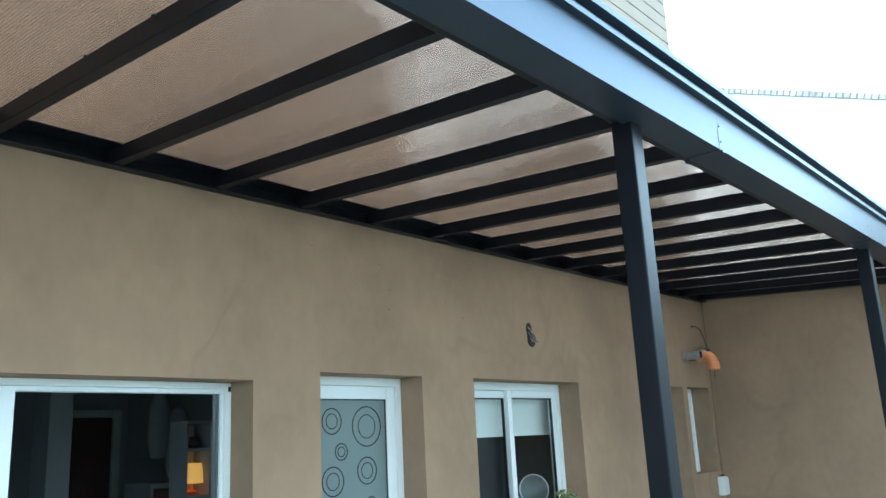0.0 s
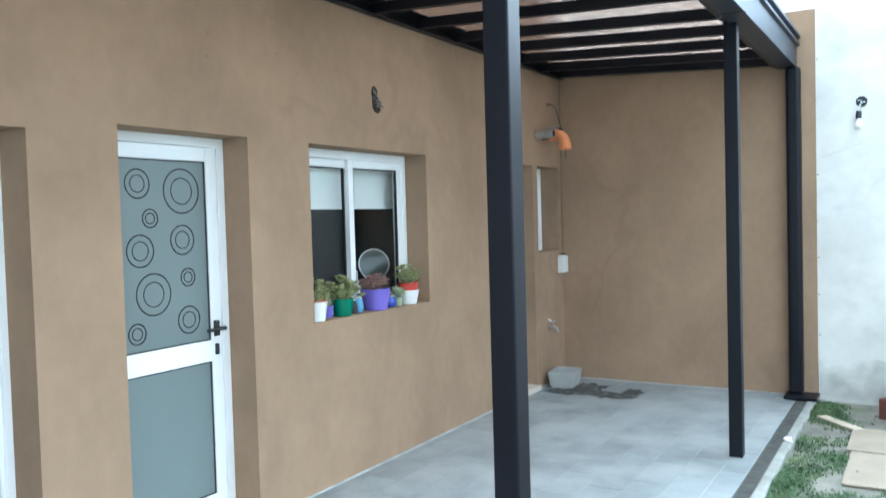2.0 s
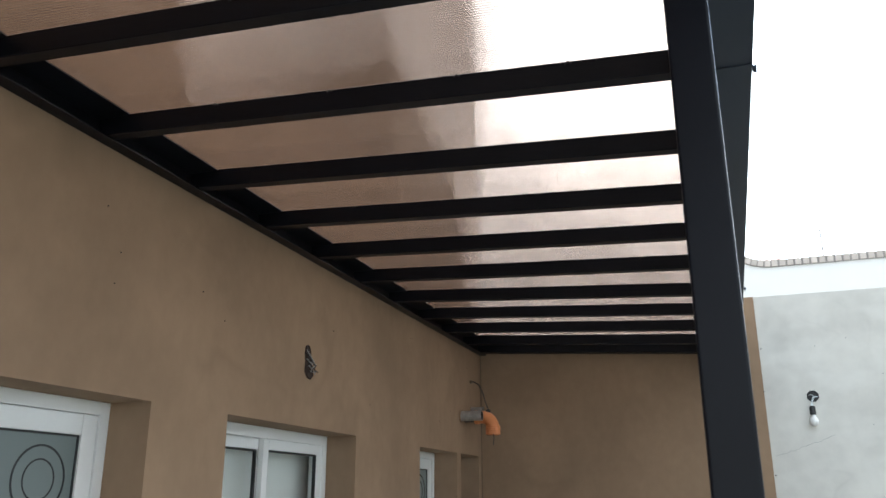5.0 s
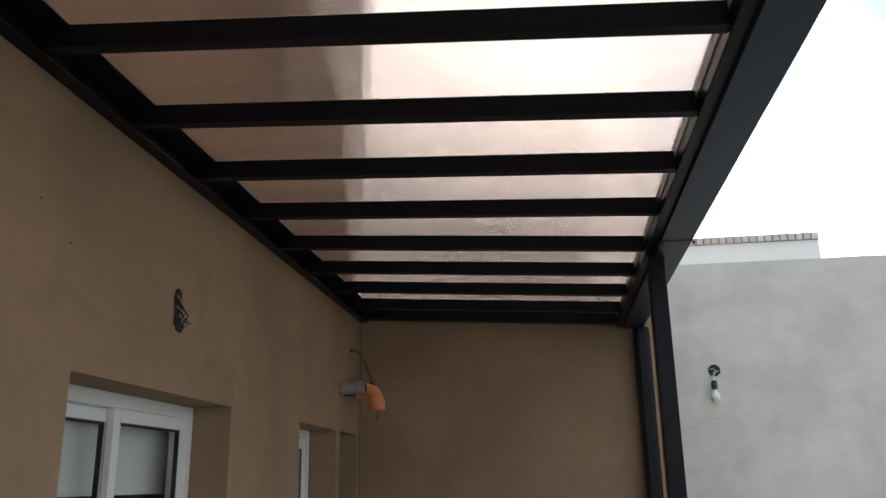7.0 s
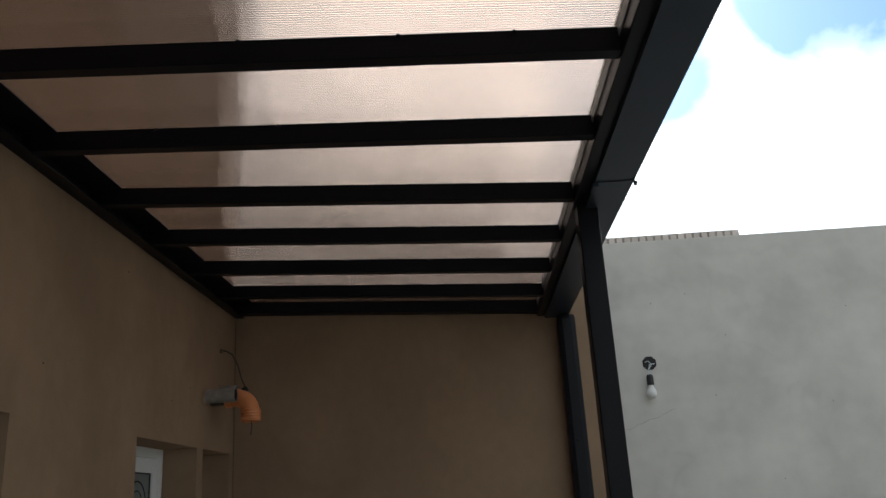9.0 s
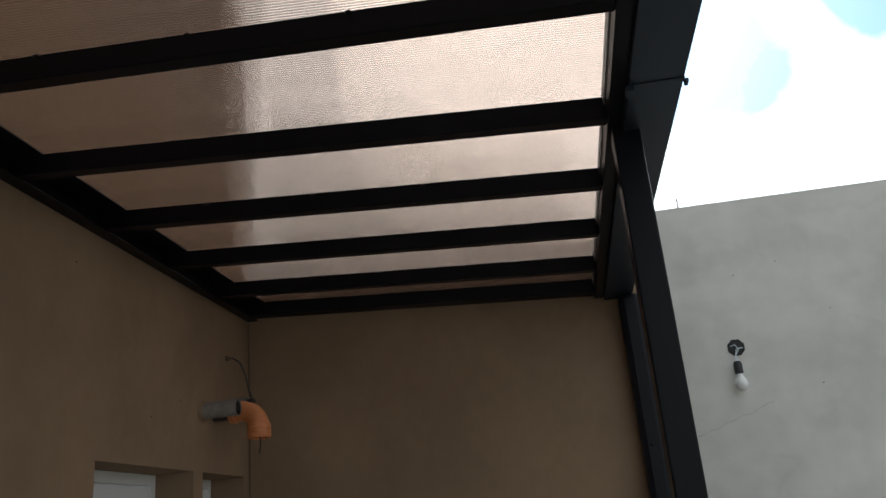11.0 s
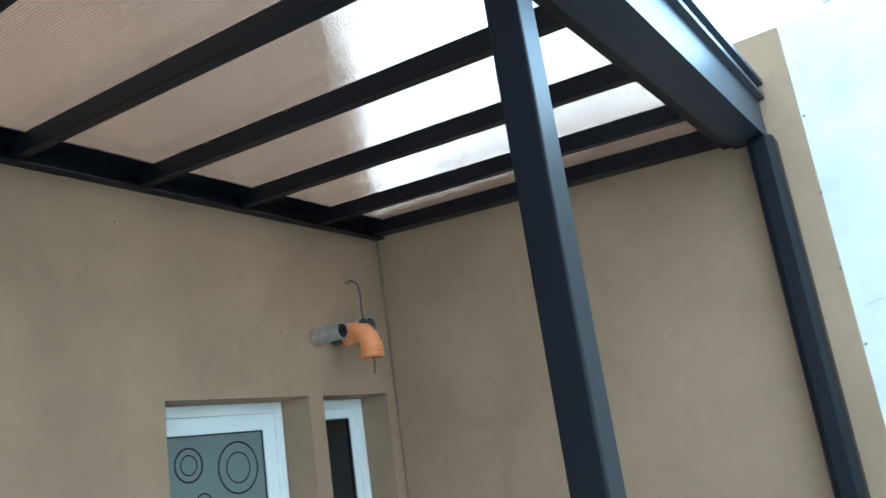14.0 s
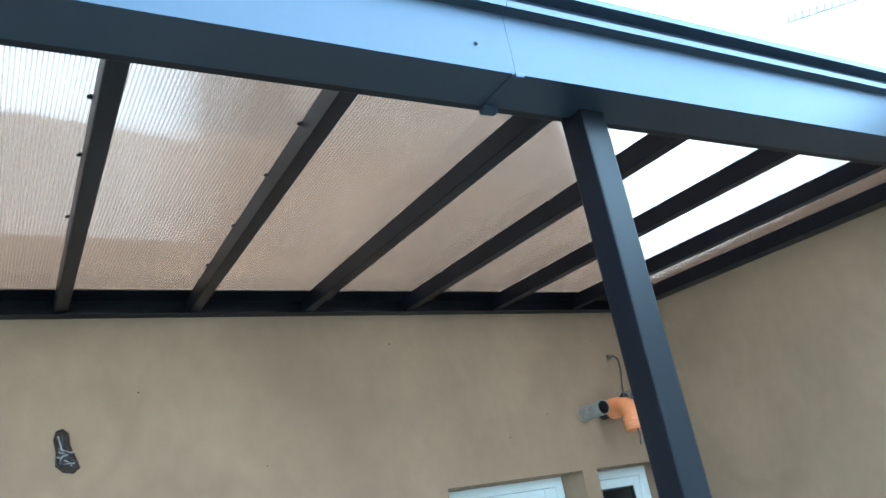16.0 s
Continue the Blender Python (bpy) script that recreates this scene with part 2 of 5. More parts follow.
COPING = mat("brick_coping", (0.60, 0.53, 0.48), 0.9, var=0.2, scale=5, fine=30, rand=0.15)
MORTAR = mat("weathered_mortar", (0.30, 0.27, 0.25), 0.95, var=0.3, scale=6, fine=40)
ROOFTILE = mat("terracotta_roof_tile", (0.62, 0.40, 0.33), 0.85, var=0.2, scale=6, fine=30, rand=0.15)
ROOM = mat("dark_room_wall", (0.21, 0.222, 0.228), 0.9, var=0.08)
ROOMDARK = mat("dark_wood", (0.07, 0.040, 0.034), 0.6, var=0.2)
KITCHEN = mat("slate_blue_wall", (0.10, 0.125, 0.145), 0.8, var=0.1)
BLIND = mat("white_roller_blind", (0.88, 0.885, 0.87), 0.9, var=0.03, bump=0.05)
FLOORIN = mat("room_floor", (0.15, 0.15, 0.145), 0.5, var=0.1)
GREENPL = mat("green_plastic", (0.36, 0.60, 0.08), 0.4, var=0.06, bump=0)
BLUEPL = mat("blue_plastic", (0.12, 0.33, 0.55), 0.4, var=0.06, bump=0)
TEAL = mat("teal_plastic", (0.03, 0.30, 0.28), 0.4, var=0.06, bump=0)
NAVY = mat("navy_plastic", (0.022, 0.032, 0.062), 0.45, var=0.15, bump=0.03)
YELLOWPL = mat("yellow_plastic", (0.68, 0.55, 0.12), 0.4, var=0.06, bump=0)
FADEDBLUE = mat("faded_blue_sheet", (0.25, 0.34, 0.44), 0.5, var=0.3, scale=8, bump=0.2, dist=0.004, spots=(7.0, 0.45, 0.65, (0.55, 0.58, 0.60), 0.8))
BAG = mat("white_polythene", (0.75, 0.77, 0.78), 0.35, var=0.05, scale=12, bump=0.5, dist=0.01)


def glass_mat(name, tint, rough, mirror=0.04):
    """A thin pane: it lets light straight through, tinted, and mirrors by Fresnel."""
    m = bpy.data.materials.new(name)
    m.use_nodes = True
    n, l = m.node_tree.nodes, m.node_tree.links
    n.remove(n["Principled BSDF"])
    tr, gl, fr, mx = n.new("ShaderNodeBsdfTransparent"), n.new("ShaderNodeBsdfGlossy"), n.new("ShaderNodeLayerWeight"), n.new("ShaderNodeMixShader")
    tr.inputs[0].default_value = (*tint, 1)
    gl.inputs["Roughness"].default_value = rough
    fr.inputs[0].default_value = 0.5
    pw = n.new("ShaderNodeMath")
    pw.operation = "POWER"
    pw.inputs[1].default_value = 4.0
    ga = n.new("ShaderNodeMath")
    ga.operation = "MULTIPLY_ADD"
    ga.inputs[1].default_value, ga.inputs[2].default_value = 0.40, mirror
    l.new(fr.outputs["Facing"], pw.inputs[0])
    l.new(pw.outputs[0], ga.inputs[0])
    l.new(ga.outputs[0], mx.inputs[0])
    l.new(tr.outputs[0], mx.inputs[1])
    l.new(gl.outputs[0], mx.inputs[2])
    l.new(mx.outputs[0], n["Material Output"].inputs[0])
    return m


GLASS = glass_mat("clear_glass", (0.96, 0.975, 0.97), 0.02, 0.025)
FROST = mat("frosted_glass", (0.165, 0.20, 0.20), 0.28, var=0.05, scale=1.5, bump=0.02, spec=0.6)
CLEARLINE = mat("clear_line_in_frosted_glass", (0.02, 0.022, 0.025), 0.15, var=0.05, bump=0)


ZW, ZG, XG, XWB = 2.983, 2.872, -1.700, -3.565        # rafter undersides at the wall and at the gutter
SLOPE = (ZG - ZW) / (XG - XWB)


def sheet_mat():
    """Fluted bronze-tinted polycarbonate: part clear, part milky, with flutes along x."""
    m = bpy.data.materials.new("fluted_polycarbonate")
    m.use_nodes = True
    n, l = m.node_tree.nodes, m.node_tree.links
    n.remove(n["Principled BSDF"])
    geo = n.new("ShaderNodeNewGeometry")
    sep = n.new("ShaderNodeSeparateXYZ")
    l.new(geo.outputs["Position"], sep.inputs[0])
    k = n.new("ShaderNodeMath")
    k.operation = "MULTIPLY"
    k.inputs[1].default_value = 2 * math.pi / 0.0108
    l.new(sep.outputs["Y"], k.inputs[0])
    s = n.new("ShaderNodeMath")
    s.operation = "SINE"
    l.new(k.outputs[0], s.inputs[0])
    web = n.new("ShaderNodeMapRange")
    web.inputs[1].default_value, web.inputs[2].default_value = 0.0, 0.95
    web.inputs[3].default_value, web.inputs[4].default_value = 0.0, 0.45
    l.new(s.outputs[0], web.inputs[0])
    dirt = n.new("ShaderNodeTexNoise")
    dirt.inputs["Scale"].default_value, dirt.inputs["Detail"].default_value = 2.2, 5
    l.new(geo.outputs["Position"], dirt.inputs["Vector"])
    dm = n.new("ShaderNodeMath")
    dm.operation = "MULTIPLY_ADD"
    dm.inputs[1].default_value = 0.10
    l.new(dirt.outputs["Fac"], dm.inputs[0])
    l.new(web.outputs[0], dm.inputs[2])
    # each flute is a small prism: its two faces lean against one another, so that the view spreads along y
    ph = n.new("ShaderNodeVectorMath")
    ph.operation = "DOT_PRODUCT"
    ph.inputs[1].default_value = (-SLOPE * math.pi / 0.006, 2 * math.pi / 0.0035, math.pi / 0.006)
    l.new(geo.outputs["Position"], ph.inputs[0])
    ps = n.new("ShaderNodeMath")
    ps.operation = "SINE"
    l.new(ph.outputs["Value"], ps.inputs[0])
    lean = n.new("ShaderNodeVectorMath")
    lean.operation = "SCALE"
    lean.inputs[0].default_value = (0, 0.11, 0)
    l.new(ps.outputs[0], lean.inputs["Scale"])
    nadd, nn = n.new("ShaderNodeVectorMath"), n.new("ShaderNodeVectorMath")
    nadd.operation, nn.operation = "ADD", "NORMALIZE"
    l.new(geo.outputs["Normal"], nadd.inputs[0])
    l.new(lean.outputs[0], nadd.inputs[1])
    l.new(nadd.outputs[0], nn.inputs[0])
    tr, rf = n.new("ShaderNodeBsdfTransparent"), n.new("ShaderNodeBsdfRefraction")
    tl, gl = n.new("ShaderNodeBsdfTranslucent"), n.new("ShaderNodeBsdfGlossy")
    tr.inputs[0].default_value = (0.64, 0.572, 0.527, 1)
    rf.inputs[0].default_value = (0.68, 0.607, 0.56, 1)
    rf.inputs["Roughness"].default_value, rf.inputs["IOR"].default_value = 0.035, 1.4
    l.new(nn.outputs[0], rf.inputs["Normal"])
    tl.inputs[0].default_value = (0.18, 0.122, 0.092, 1)
    gl.inputs["Roughness"].default_value = 0.20
    gl.inputs[0].default_value = (0.8, 0.8, 0.8, 1)
    clear = n.new("ShaderNodeMixShader")
    clear.inputs[0].default_value = 0.85
    l.new(tr.outputs[0], clear.inputs[1])
    l.new(rf.outputs[0], clear.inputs[2])
    a, c = n.new("ShaderNodeMixShader"), n.new("ShaderNodeMixShader")
    l.new(dm.outputs[0], a.inputs[0])
    l.new(clear.outputs[0], a.inputs[1])
    l.new(tl.outputs[0], a.inputs[2])
    fr = n.new("ShaderNodeLayerWeight")
    fr.inputs[0].default_value = 0.5
    pw = n.new("ShaderNodeMath")
    pw.operation = "POWER"
    pw.inputs[1].default_value = 4.0
    ga = n.new("ShaderNodeMath")
    ga.operation = "MULTIPLY_ADD"
    ga.inputs[1].default_value, ga.inputs[2].default_value = 0.45, 0.04
    l.new(fr.outputs["Facing"], pw.inputs[0])
    l.new(pw.outputs[0], ga.inputs[0])
    l.new(ga.outputs[0], c.inputs[0])
    l.new(a.outputs[0], c.inputs[1])
    l.new(gl.outputs[0], c.inputs[2])
    l.new(c.outputs[0], n["Material Output"].inputs[0])
    return m


SHEET = sheet_mat()


def glow_mat(name, colour, strength):
    m = bpy.data.materials.new(name)
    m.use_nodes = True
    b = m.node_tree.nodes["Principled BSDF"]
    b.inputs["Base Color"].default_value = (*colour, 1)
    b.inputs["Emission Color"].default_value = (*colour, 1)
    b.inputs["Emission Strength"].default_value = strength
    return m


LAMPGLOW = glow_mat("lit_lamp_shade", (1.0, 0.48, 0.09), 0.45)


# ---- mesh helpers ----
def thing(name, label="", category="", group="", kind="", at=None):
    ob = new(name)
    ob.empty_display_size = 0.1
    if at is not None:
        ob.matrix_world = at
    return tagged(ob, label, category, group, kind)


def link(name, bm, material, parent=None, label="", smooth=False):
    me = bpy.data.meshes.new(name)
    bmesh.ops.recalc_face_normals(bm, faces=bm.faces)
    bm.to_mesh(me)
    bm.free()
    me.materials.append(material)
    if smooth:
        for p in me.polygons:
            p.use_smooth = True
        me.set_sharp_from_angle(angle=radians(38))
    ob = new(name, me)
    if parent is not None:
        ob.parent = parent
    return tagged(ob, label)


def part(name, bm, material, parent, label="", smooth=False):
    return link(name, bm, material, parent, label, smooth)


def again(ob, m):
    """Another object on the same mesh, beside its fellow."""
    o = new(ob.name.split(".")[0], ob.data)
    o.parent = ob.parent
    o.matrix_basis = m
    return o


def box(bm, x0, x1, y0, y1, z0, z1, bevel=0.0):
    r = bmesh.ops.create_cube(bm, size=1.0, matrix=Matrix.LocRotScale(((x0 + x1) / 2, (y0 + y1) / 2, (z0 + z1) / 2), None, (abs(x1 - x0), abs(y1 - y0), abs(z1 - z0))))
    if bevel:
        vs = r["verts"]
        es = list({e for v in vs for e in v.link_edges})
        bmesh.ops.bevel(bm, geom=es, offset=bevel, segments=2, affect="EDGES", profile=0.6)
    return bm


def bbox(*a, bevel=0.0):
    return box(bmesh.new(), *a, bevel=bevel)


def lathe(bm, profile, m=None, seg=24):
    """Turns rows of (radius, height) about z."""
    m = m or Matrix()
    rings = []
    for r, z in profile:
        if r < 1e-5:
            rings.append([bm.verts.new(m @ Vector((0, 0, z)))])
        else:
            rings.append([bm.verts.new(m @ Vector((r * math.cos(2 * math.pi * i / seg), r * math.sin(2 * math.pi * i / seg), z))) for i in range(seg)])
    for a, b in zip(rings, rings[1:]):
        for i in range(seg):
            j = (i + 1) % seg
            if len(a) == 1 and len(b) == 1:
                continue
            if len(a) == 1:
                bm.faces.new((a[0], b[i], b[j]))
            elif len(b) == 1:
                bm.faces.new((a[i], a[j], b[0]))
            else:
                bm.faces.new((a[i], a[j], b[j], b[i]))
    return bm


def tube(bm, points, radius, seg=8, caps=True):
    """A round tube along points; radius may be a number or one per point."""
    pts = [Vector(p) for p in points]
    rad = radius if isinstance(radius, (list, tuple)) else [radius] * len(pts)
    rings, ref = [], None
    for i, p in enumerate(pts):
        d = (pts[min(i + 1, len(pts) - 1)] - pts[max(i - 1, 0)]).normalized()
        if ref is None:
            ref = d.orthogonal().normalized()
        ref = (ref - d * ref.dot(d)).normalized()
        side = d.cross(ref)
        rings.append([bm.verts.new(p + rad[i] * (math.cos(2 * math.pi * k / seg) * ref + math.sin(2 * math.pi * k / seg) * side)) for k in range(seg)])
    for a, b in zip(rings, rings[1:]):
        for k in range(seg):
            j = (k + 1) % seg
            bm.faces.new((a[k], a[j], b[j], b[k]))
    if caps:
        bm.faces.new(rings[0][::-1])
        bm.faces.new(rings[-1])
    return bm


def extrude_y(bm, outline, y0, y1):
    """A closed outline of (x, z) drawn out from y0 to y1."""
    a = [bm.verts.new((x, y0, z)) for x, z in outline]
    b = [bm.verts.new((x, y1, z)) for x, z in outline]
    n = len(outline)
    for i in range(n):
        j = (i + 1) % n
        bm.faces.new((a[i], a[j], b[j], b[i]))
    bm.faces.new(a[::-1])
    bm.faces.new(b)
    return bm


def wall_x(bm, x0, x1, y0, y1, z0, z1, holes):
    """A wall between two x planes with real openings (y0, y1, z0, z1)."""
    ys = sorted({y0, y1, *(h[0] for h in holes), *(h[1] for h in holes)})
    zs = sorted({z0, z1, *(h[2] for h in holes), *(h[3] for h in holes)})
    solid = {}
    for i in range(len(ys) - 1):
        for j in range(len(zs) - 1):
            cy, cz = (ys[i] + ys[i + 1]) / 2, (zs[j] + zs[j + 1]) / 2
            solid[i, j] = not any(h[0] < cy < h[1] and h[2] < cz < h[3] for h in holes)
    cache = {}

    def v(x, i, j):
        key = (x, i, j)
        if key not in cache:
            cache[key] = bm.verts.new((x, ys[i], zs[j]))
        return cache[key]

    for (i, j), s in solid.items():
        if not s:
            continue
        for x in (x0, x1):
            bm.faces.new((v(x, i, j), v(x, i + 1, j), v(x, i + 1, j + 1), v(x, i, j + 1)))
        for (di, dj, a, b) in ((-1, 0, (i, j), (i, j + 1)), (1, 0, (i + 1, j), (i + 1, j + 1)), (0, -1, (i, j), (i + 1, j)), (0, 1, (i, j + 1), (i + 1, j + 1))):
            if not solid.get((i + di, j + dj), False):
                bm.faces.new((v(x0, *a), v(x0, *b), v(x1, *b), v(x1, *a)))
    return bm


# ---- the setting ----
WX, EY = -3.70, 9.40                # face of the house wall, face of the end wall
LINTEL, FX = 2.10, -3.885           # top of the openings, outer face of the frames
SLIDE = (1.90, 3.77, 0.0, 2.047)
DOOR1 = (4.206, 5.024, 0.0, LINTEL)
WINDOW = (5.53, 6.84, 1.025, LINTEL)
DOOR2 = (7.888, 8.713, 0.0, LINTEL)
SMALL = (8.811, 9.315, 1.285, LINTEL)

ground = tagged(link("ground", bbox(-60, 60, -40, 90, -0.30, -0.035), SOIL), "sandy soil yard with worn patches of grass", "ground", kind="structure")
wall = tagged(link("wall_house", wall_x(bmesh.new(), WX, WX - 0.30, -1.6, EY, -0.03, 3.95, [SLIDE, DOOR1, WINDOW, DOOR2, SMALL]), STUCCO), "brown stucco house wall with deep door and window openings", "wall", kind="structure")
tagged(link("wall_end", bbox(WX - 0.30, -1.362, EY, EY + 0.20, -0.03, 3.33, bevel=0.004), STUCCO), "brown stucco end wall closing the covered patio", "wall", kind="structure")
tagged(link("wall_boundary", bbox(-1.362, 7.0, EY + 0.012, EY + 0.20, -0.05, 3.33, bevel=0.004), GREY), "tall grey cement-rendered boundary wall, patchy and unpainted", "wall", kind="structure")
upper = tagged(link("wall_upper", bbox(WX - 4.0, WX - 0.01, 7.35, EY - 0.005, 3.952, 7.6), CREAM), "beige upper storey clad in horizontal boards", "wall", kind="structure")
for i in range(12):
    z = 5.60 + i * 0.165
    part("board", bbox(WX - 4.0, WX + 0.006, 7.34, EY + 0.005, z, z + 0.15), CREAM, upper)
tagged(link("wall_upper_near", bbox(WX - 4.0, WX - 0.01, -1.6, 5.06, 3.952, 6.6), CREAM), "plain beige rendered upper storey", "wall", kind="structure")
# two added walls, never in view: they bound the sky light and fill reflections
tagged(link("wall_garden", bbox(7.0, 7.2, -7.0, EY + 0.2, -0.05, 2.6), GREY), "plain rendered wall added out of view to close the yard", "wall", kind="structure")
tagged(link("wall_back", bbox(WX - 6, 7.2, -7.2, -7.0, -0.05, 2.6), GREY), "plain rendered wall added out of view to close the yard", "wall", kind="structure")
tagged(link("roof_slab", bbox(WX - 6.0, WX - 0.30, -1.6, EY - 0.01, 2.75, 2.95), WHITEWALL), "flat concrete roof slab over the rooms", "ceiling", kind="structure")
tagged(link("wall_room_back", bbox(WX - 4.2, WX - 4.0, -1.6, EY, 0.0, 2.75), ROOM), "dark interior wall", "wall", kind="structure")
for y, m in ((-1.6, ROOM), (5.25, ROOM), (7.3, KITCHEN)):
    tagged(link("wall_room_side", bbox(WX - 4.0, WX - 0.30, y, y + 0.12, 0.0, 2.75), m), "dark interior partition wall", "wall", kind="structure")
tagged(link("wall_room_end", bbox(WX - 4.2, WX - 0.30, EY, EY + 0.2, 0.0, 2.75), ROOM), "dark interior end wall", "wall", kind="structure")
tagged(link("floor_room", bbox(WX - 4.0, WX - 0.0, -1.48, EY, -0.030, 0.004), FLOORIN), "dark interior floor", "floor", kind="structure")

floor = tagged(link("floor", bbox(WX, -1.52, -1.6, EY, -0.10, -0.004), GROUT), "patio of blue-grey rectangular tiles with pale joints", "floor", kind="structure")
tagged(link("wall_joint", bbox(WX + 0.001, WX + 0.014, -1.6, EY - 0.001, 0.001, 0.012, bevel=0.003), GROUT), "pale mortar joint along the foot of the wall", "joint", kind="structure")
tagged(link("wall_joint_end", bbox(WX + 0.016, -1.62, EY - 0.014, EY - 0.001, -0.001, 0.009, bevel=0.003), GROUT), "pale mortar joint along the foot of the end wall", "joint", kind="structure")
drain = thing("floor_drain", "dark slotted linear floor drain along the patio edge", "drain")
part("channel", bbox(-1.518, -1.425, -1.6, EY - 0.06, -0.09, -0.022), BLACK, drain)
kb = bmesh.new()
rows = []
for i in range(441):                  # ragged outer edge and a worn, uneven top
    y = -1.6 + (EY - 0.001 + 1.6) * i / 440
    wob = noise.noise(Vector((1.3, y * 3.1, 0.0))) + 0.6 * noise.noise(Vector((5.1, y * 11, 2.0)))
    up = 0.005 * noise.noise(Vector((2.0, y * 6, 4.0))) + 0.003 * noise.noise(Vector((7.0, y * 23, 1.0)))
    xo = -1.360 + 0.016 * wob
    rows.append([kb.verts.new(p) for p in ((-1.423, y, -0.10), (-1.423, y, 0.001), (-1.416, y, 0.004 + up * 0.4), (xo - 0.020, y, 0.003 + up), (xo - 0.004, y, -0.008 + up), (xo, y, -0.10))])
for p, q in zip(rows, rows[1:]):
    for k in range(5):
        kb.faces.new((p[k], p[k + 1], q[k + 1], q[k]))
kb.faces.new(rows[0])
kb.faces.new(rows[-1][::-1])
tagged(link("kerb", kb, KERB), "narrow rough concrete kerb beside the drain", "kerb", kind="structure")

# ---- pergola ----
pergola = thing("pergola", "black steel lean-to pergola roofed with fluted bronze polycarbonate", "pergola")
RY = [6.182 + 0.5365 * k for k in range(-12, 6)]      # near faces of the rafters


def under(x):
    return ZW + SLOPE * (x - XWB)


RAISE = 0.074                       # depth of the rafters
SKEW = {-1: -0.02, 0: -0.055, 1: -0.062}     # rafters that stand a little askew at the gutter end


def rafter_mesh(x0, x1, shift, wide):
    """A rectangular tube under the sheets, sheared along the house by shift at its outer end."""
    bm = bmesh.new()
    vs = [bm.verts.new((x, y + shift * (x - x0) / (x1 - x0), under(x) + dz)) for x in (x0, x1) for y in (0, wide) for dz in (0.0, RAISE)]
    for f in ((0, 1, 3, 2), (4, 6, 7, 5), (0, 4, 5, 1), (2, 3, 7, 6), (0, 2, 6, 4), (1, 5, 7, 3)):
        bm.faces.new([vs[i] for i in f])
    bmesh.ops.bevel(bm, geom=list(bm.edges), offset=0.003, segments=1, affect="EDGES")
    return bm


straight = None
for k, y in zip(range(-12, 6), RY):
    m = Matrix.Translation((0, y, 0))
    if k in SKEW:
        part("rafter", rafter_mesh(WX + 0.009, XG, SKEW[k], 0.05), BLACK, pergola).matrix_basis = m
    elif straight is None:
        straight = part("rafter", rafter_mesh(WX + 0.009, XG, 0.0, 0.05), BLACK, pergola)
        straight.matrix_basis = m
    else:
        again(straight, m)
# the open channel on the wall, in which the rafters sit
part("channel_web", bbox(WX + 0.002, WX + 0.008, -0.40, EY - 0.002, 2.977, 3.057), BLACK, pergola)
part("channel_flange", bbox(WX + 0.0085, -3.640, -0.40, EY - 0.002, 2.977, 2.983), BLACK, pergola)
part("channel_flange", bbox(WX + 0.0085, XWB + 0.008, -0.40, EY - 0.002, 3.051, 3.056), BLACK, pergola)
end = part("end_beam", rafter_mesh(WX + 0.009, XG, 0.0, 0.098), BLACK, pergola)
end.matrix_basis = Matrix.Translation((0, 9.30, 0.004))
part("gutter_beam", bbox(XG, -1.655, -0.40, EY - 0.002, 2.86, 2.99, bevel=0.004), BLACK, pergola)
# gutter: box trough with a groove and a rolled lip on its face, in three lengths
GP = [(-1.652, 2.843), (-1.505, 2.843), (-1.505, 3.020), (-1.478, 3.026), (-1.478, 3.046), (-1.505, 3.052), (-1.505, 3.084), (-1.470, 3.090), (-1.470, 3.112), (-1.517, 3.112), (-1.517, 2.870), (-1.640, 2.870), (-1.640, 3.060), (-1.652, 3.060)]
gutters = []
for y0, y1 in ((-0.40, 4.55), (4.551, 7.03), (7.031, EY - 0.012)):
    gutters.append(part("gutter", extrude_y(bmesh.new(), GP, y0, y1), GUTTER, pergola, "blue-black folded sheet metal gutter"))
for y, rise in ((4.55, 2.930), (7.03, 2.848)):
    part("joint_strip", extrude_y(bmesh.new(), [(-1.656, 2.840), (-1.5035, 2.840), (-1.5035, rise), (-1.5046, rise), (-1.5046, 2.8425), (-1.656, 2.8425)], y - 0.012, y + 0.014), GUTTER, pergola)
    part("joint_tab", bbox(-1.664, -1.640, y - 0.014, y + 0.030, 2.824, 2.8395, bevel=0.002), GUTTER, pergola)
    part("joint_tab", bbox(-1.5048, -1.494, y - 0.010, y + 0.016, 2.828, 2.8395, bevel=0.002), GUTTER, pergola)
    for z in (2.88, 2.95) if rise > 2.9 else (2.915,):
        part("rivet", lathe(bmesh.new(), [(0, 0.004), (0.004, 0.003), (0.005, 0)], Matrix.Translation((-1.5035, y + (0.006 if rise > 2.9 else -0.10), z)) @ pose(0, 0, 0, 0, 90, 0), 8), RUBBER, pergola)
for x, y in ((-1.700, 3.965), (-1.687, 7.303)):
    part("post", bbox(x, x + 0.085, y, y + 0.085, 0.0, 2.862, bevel=0.006), BLACK, pergola)
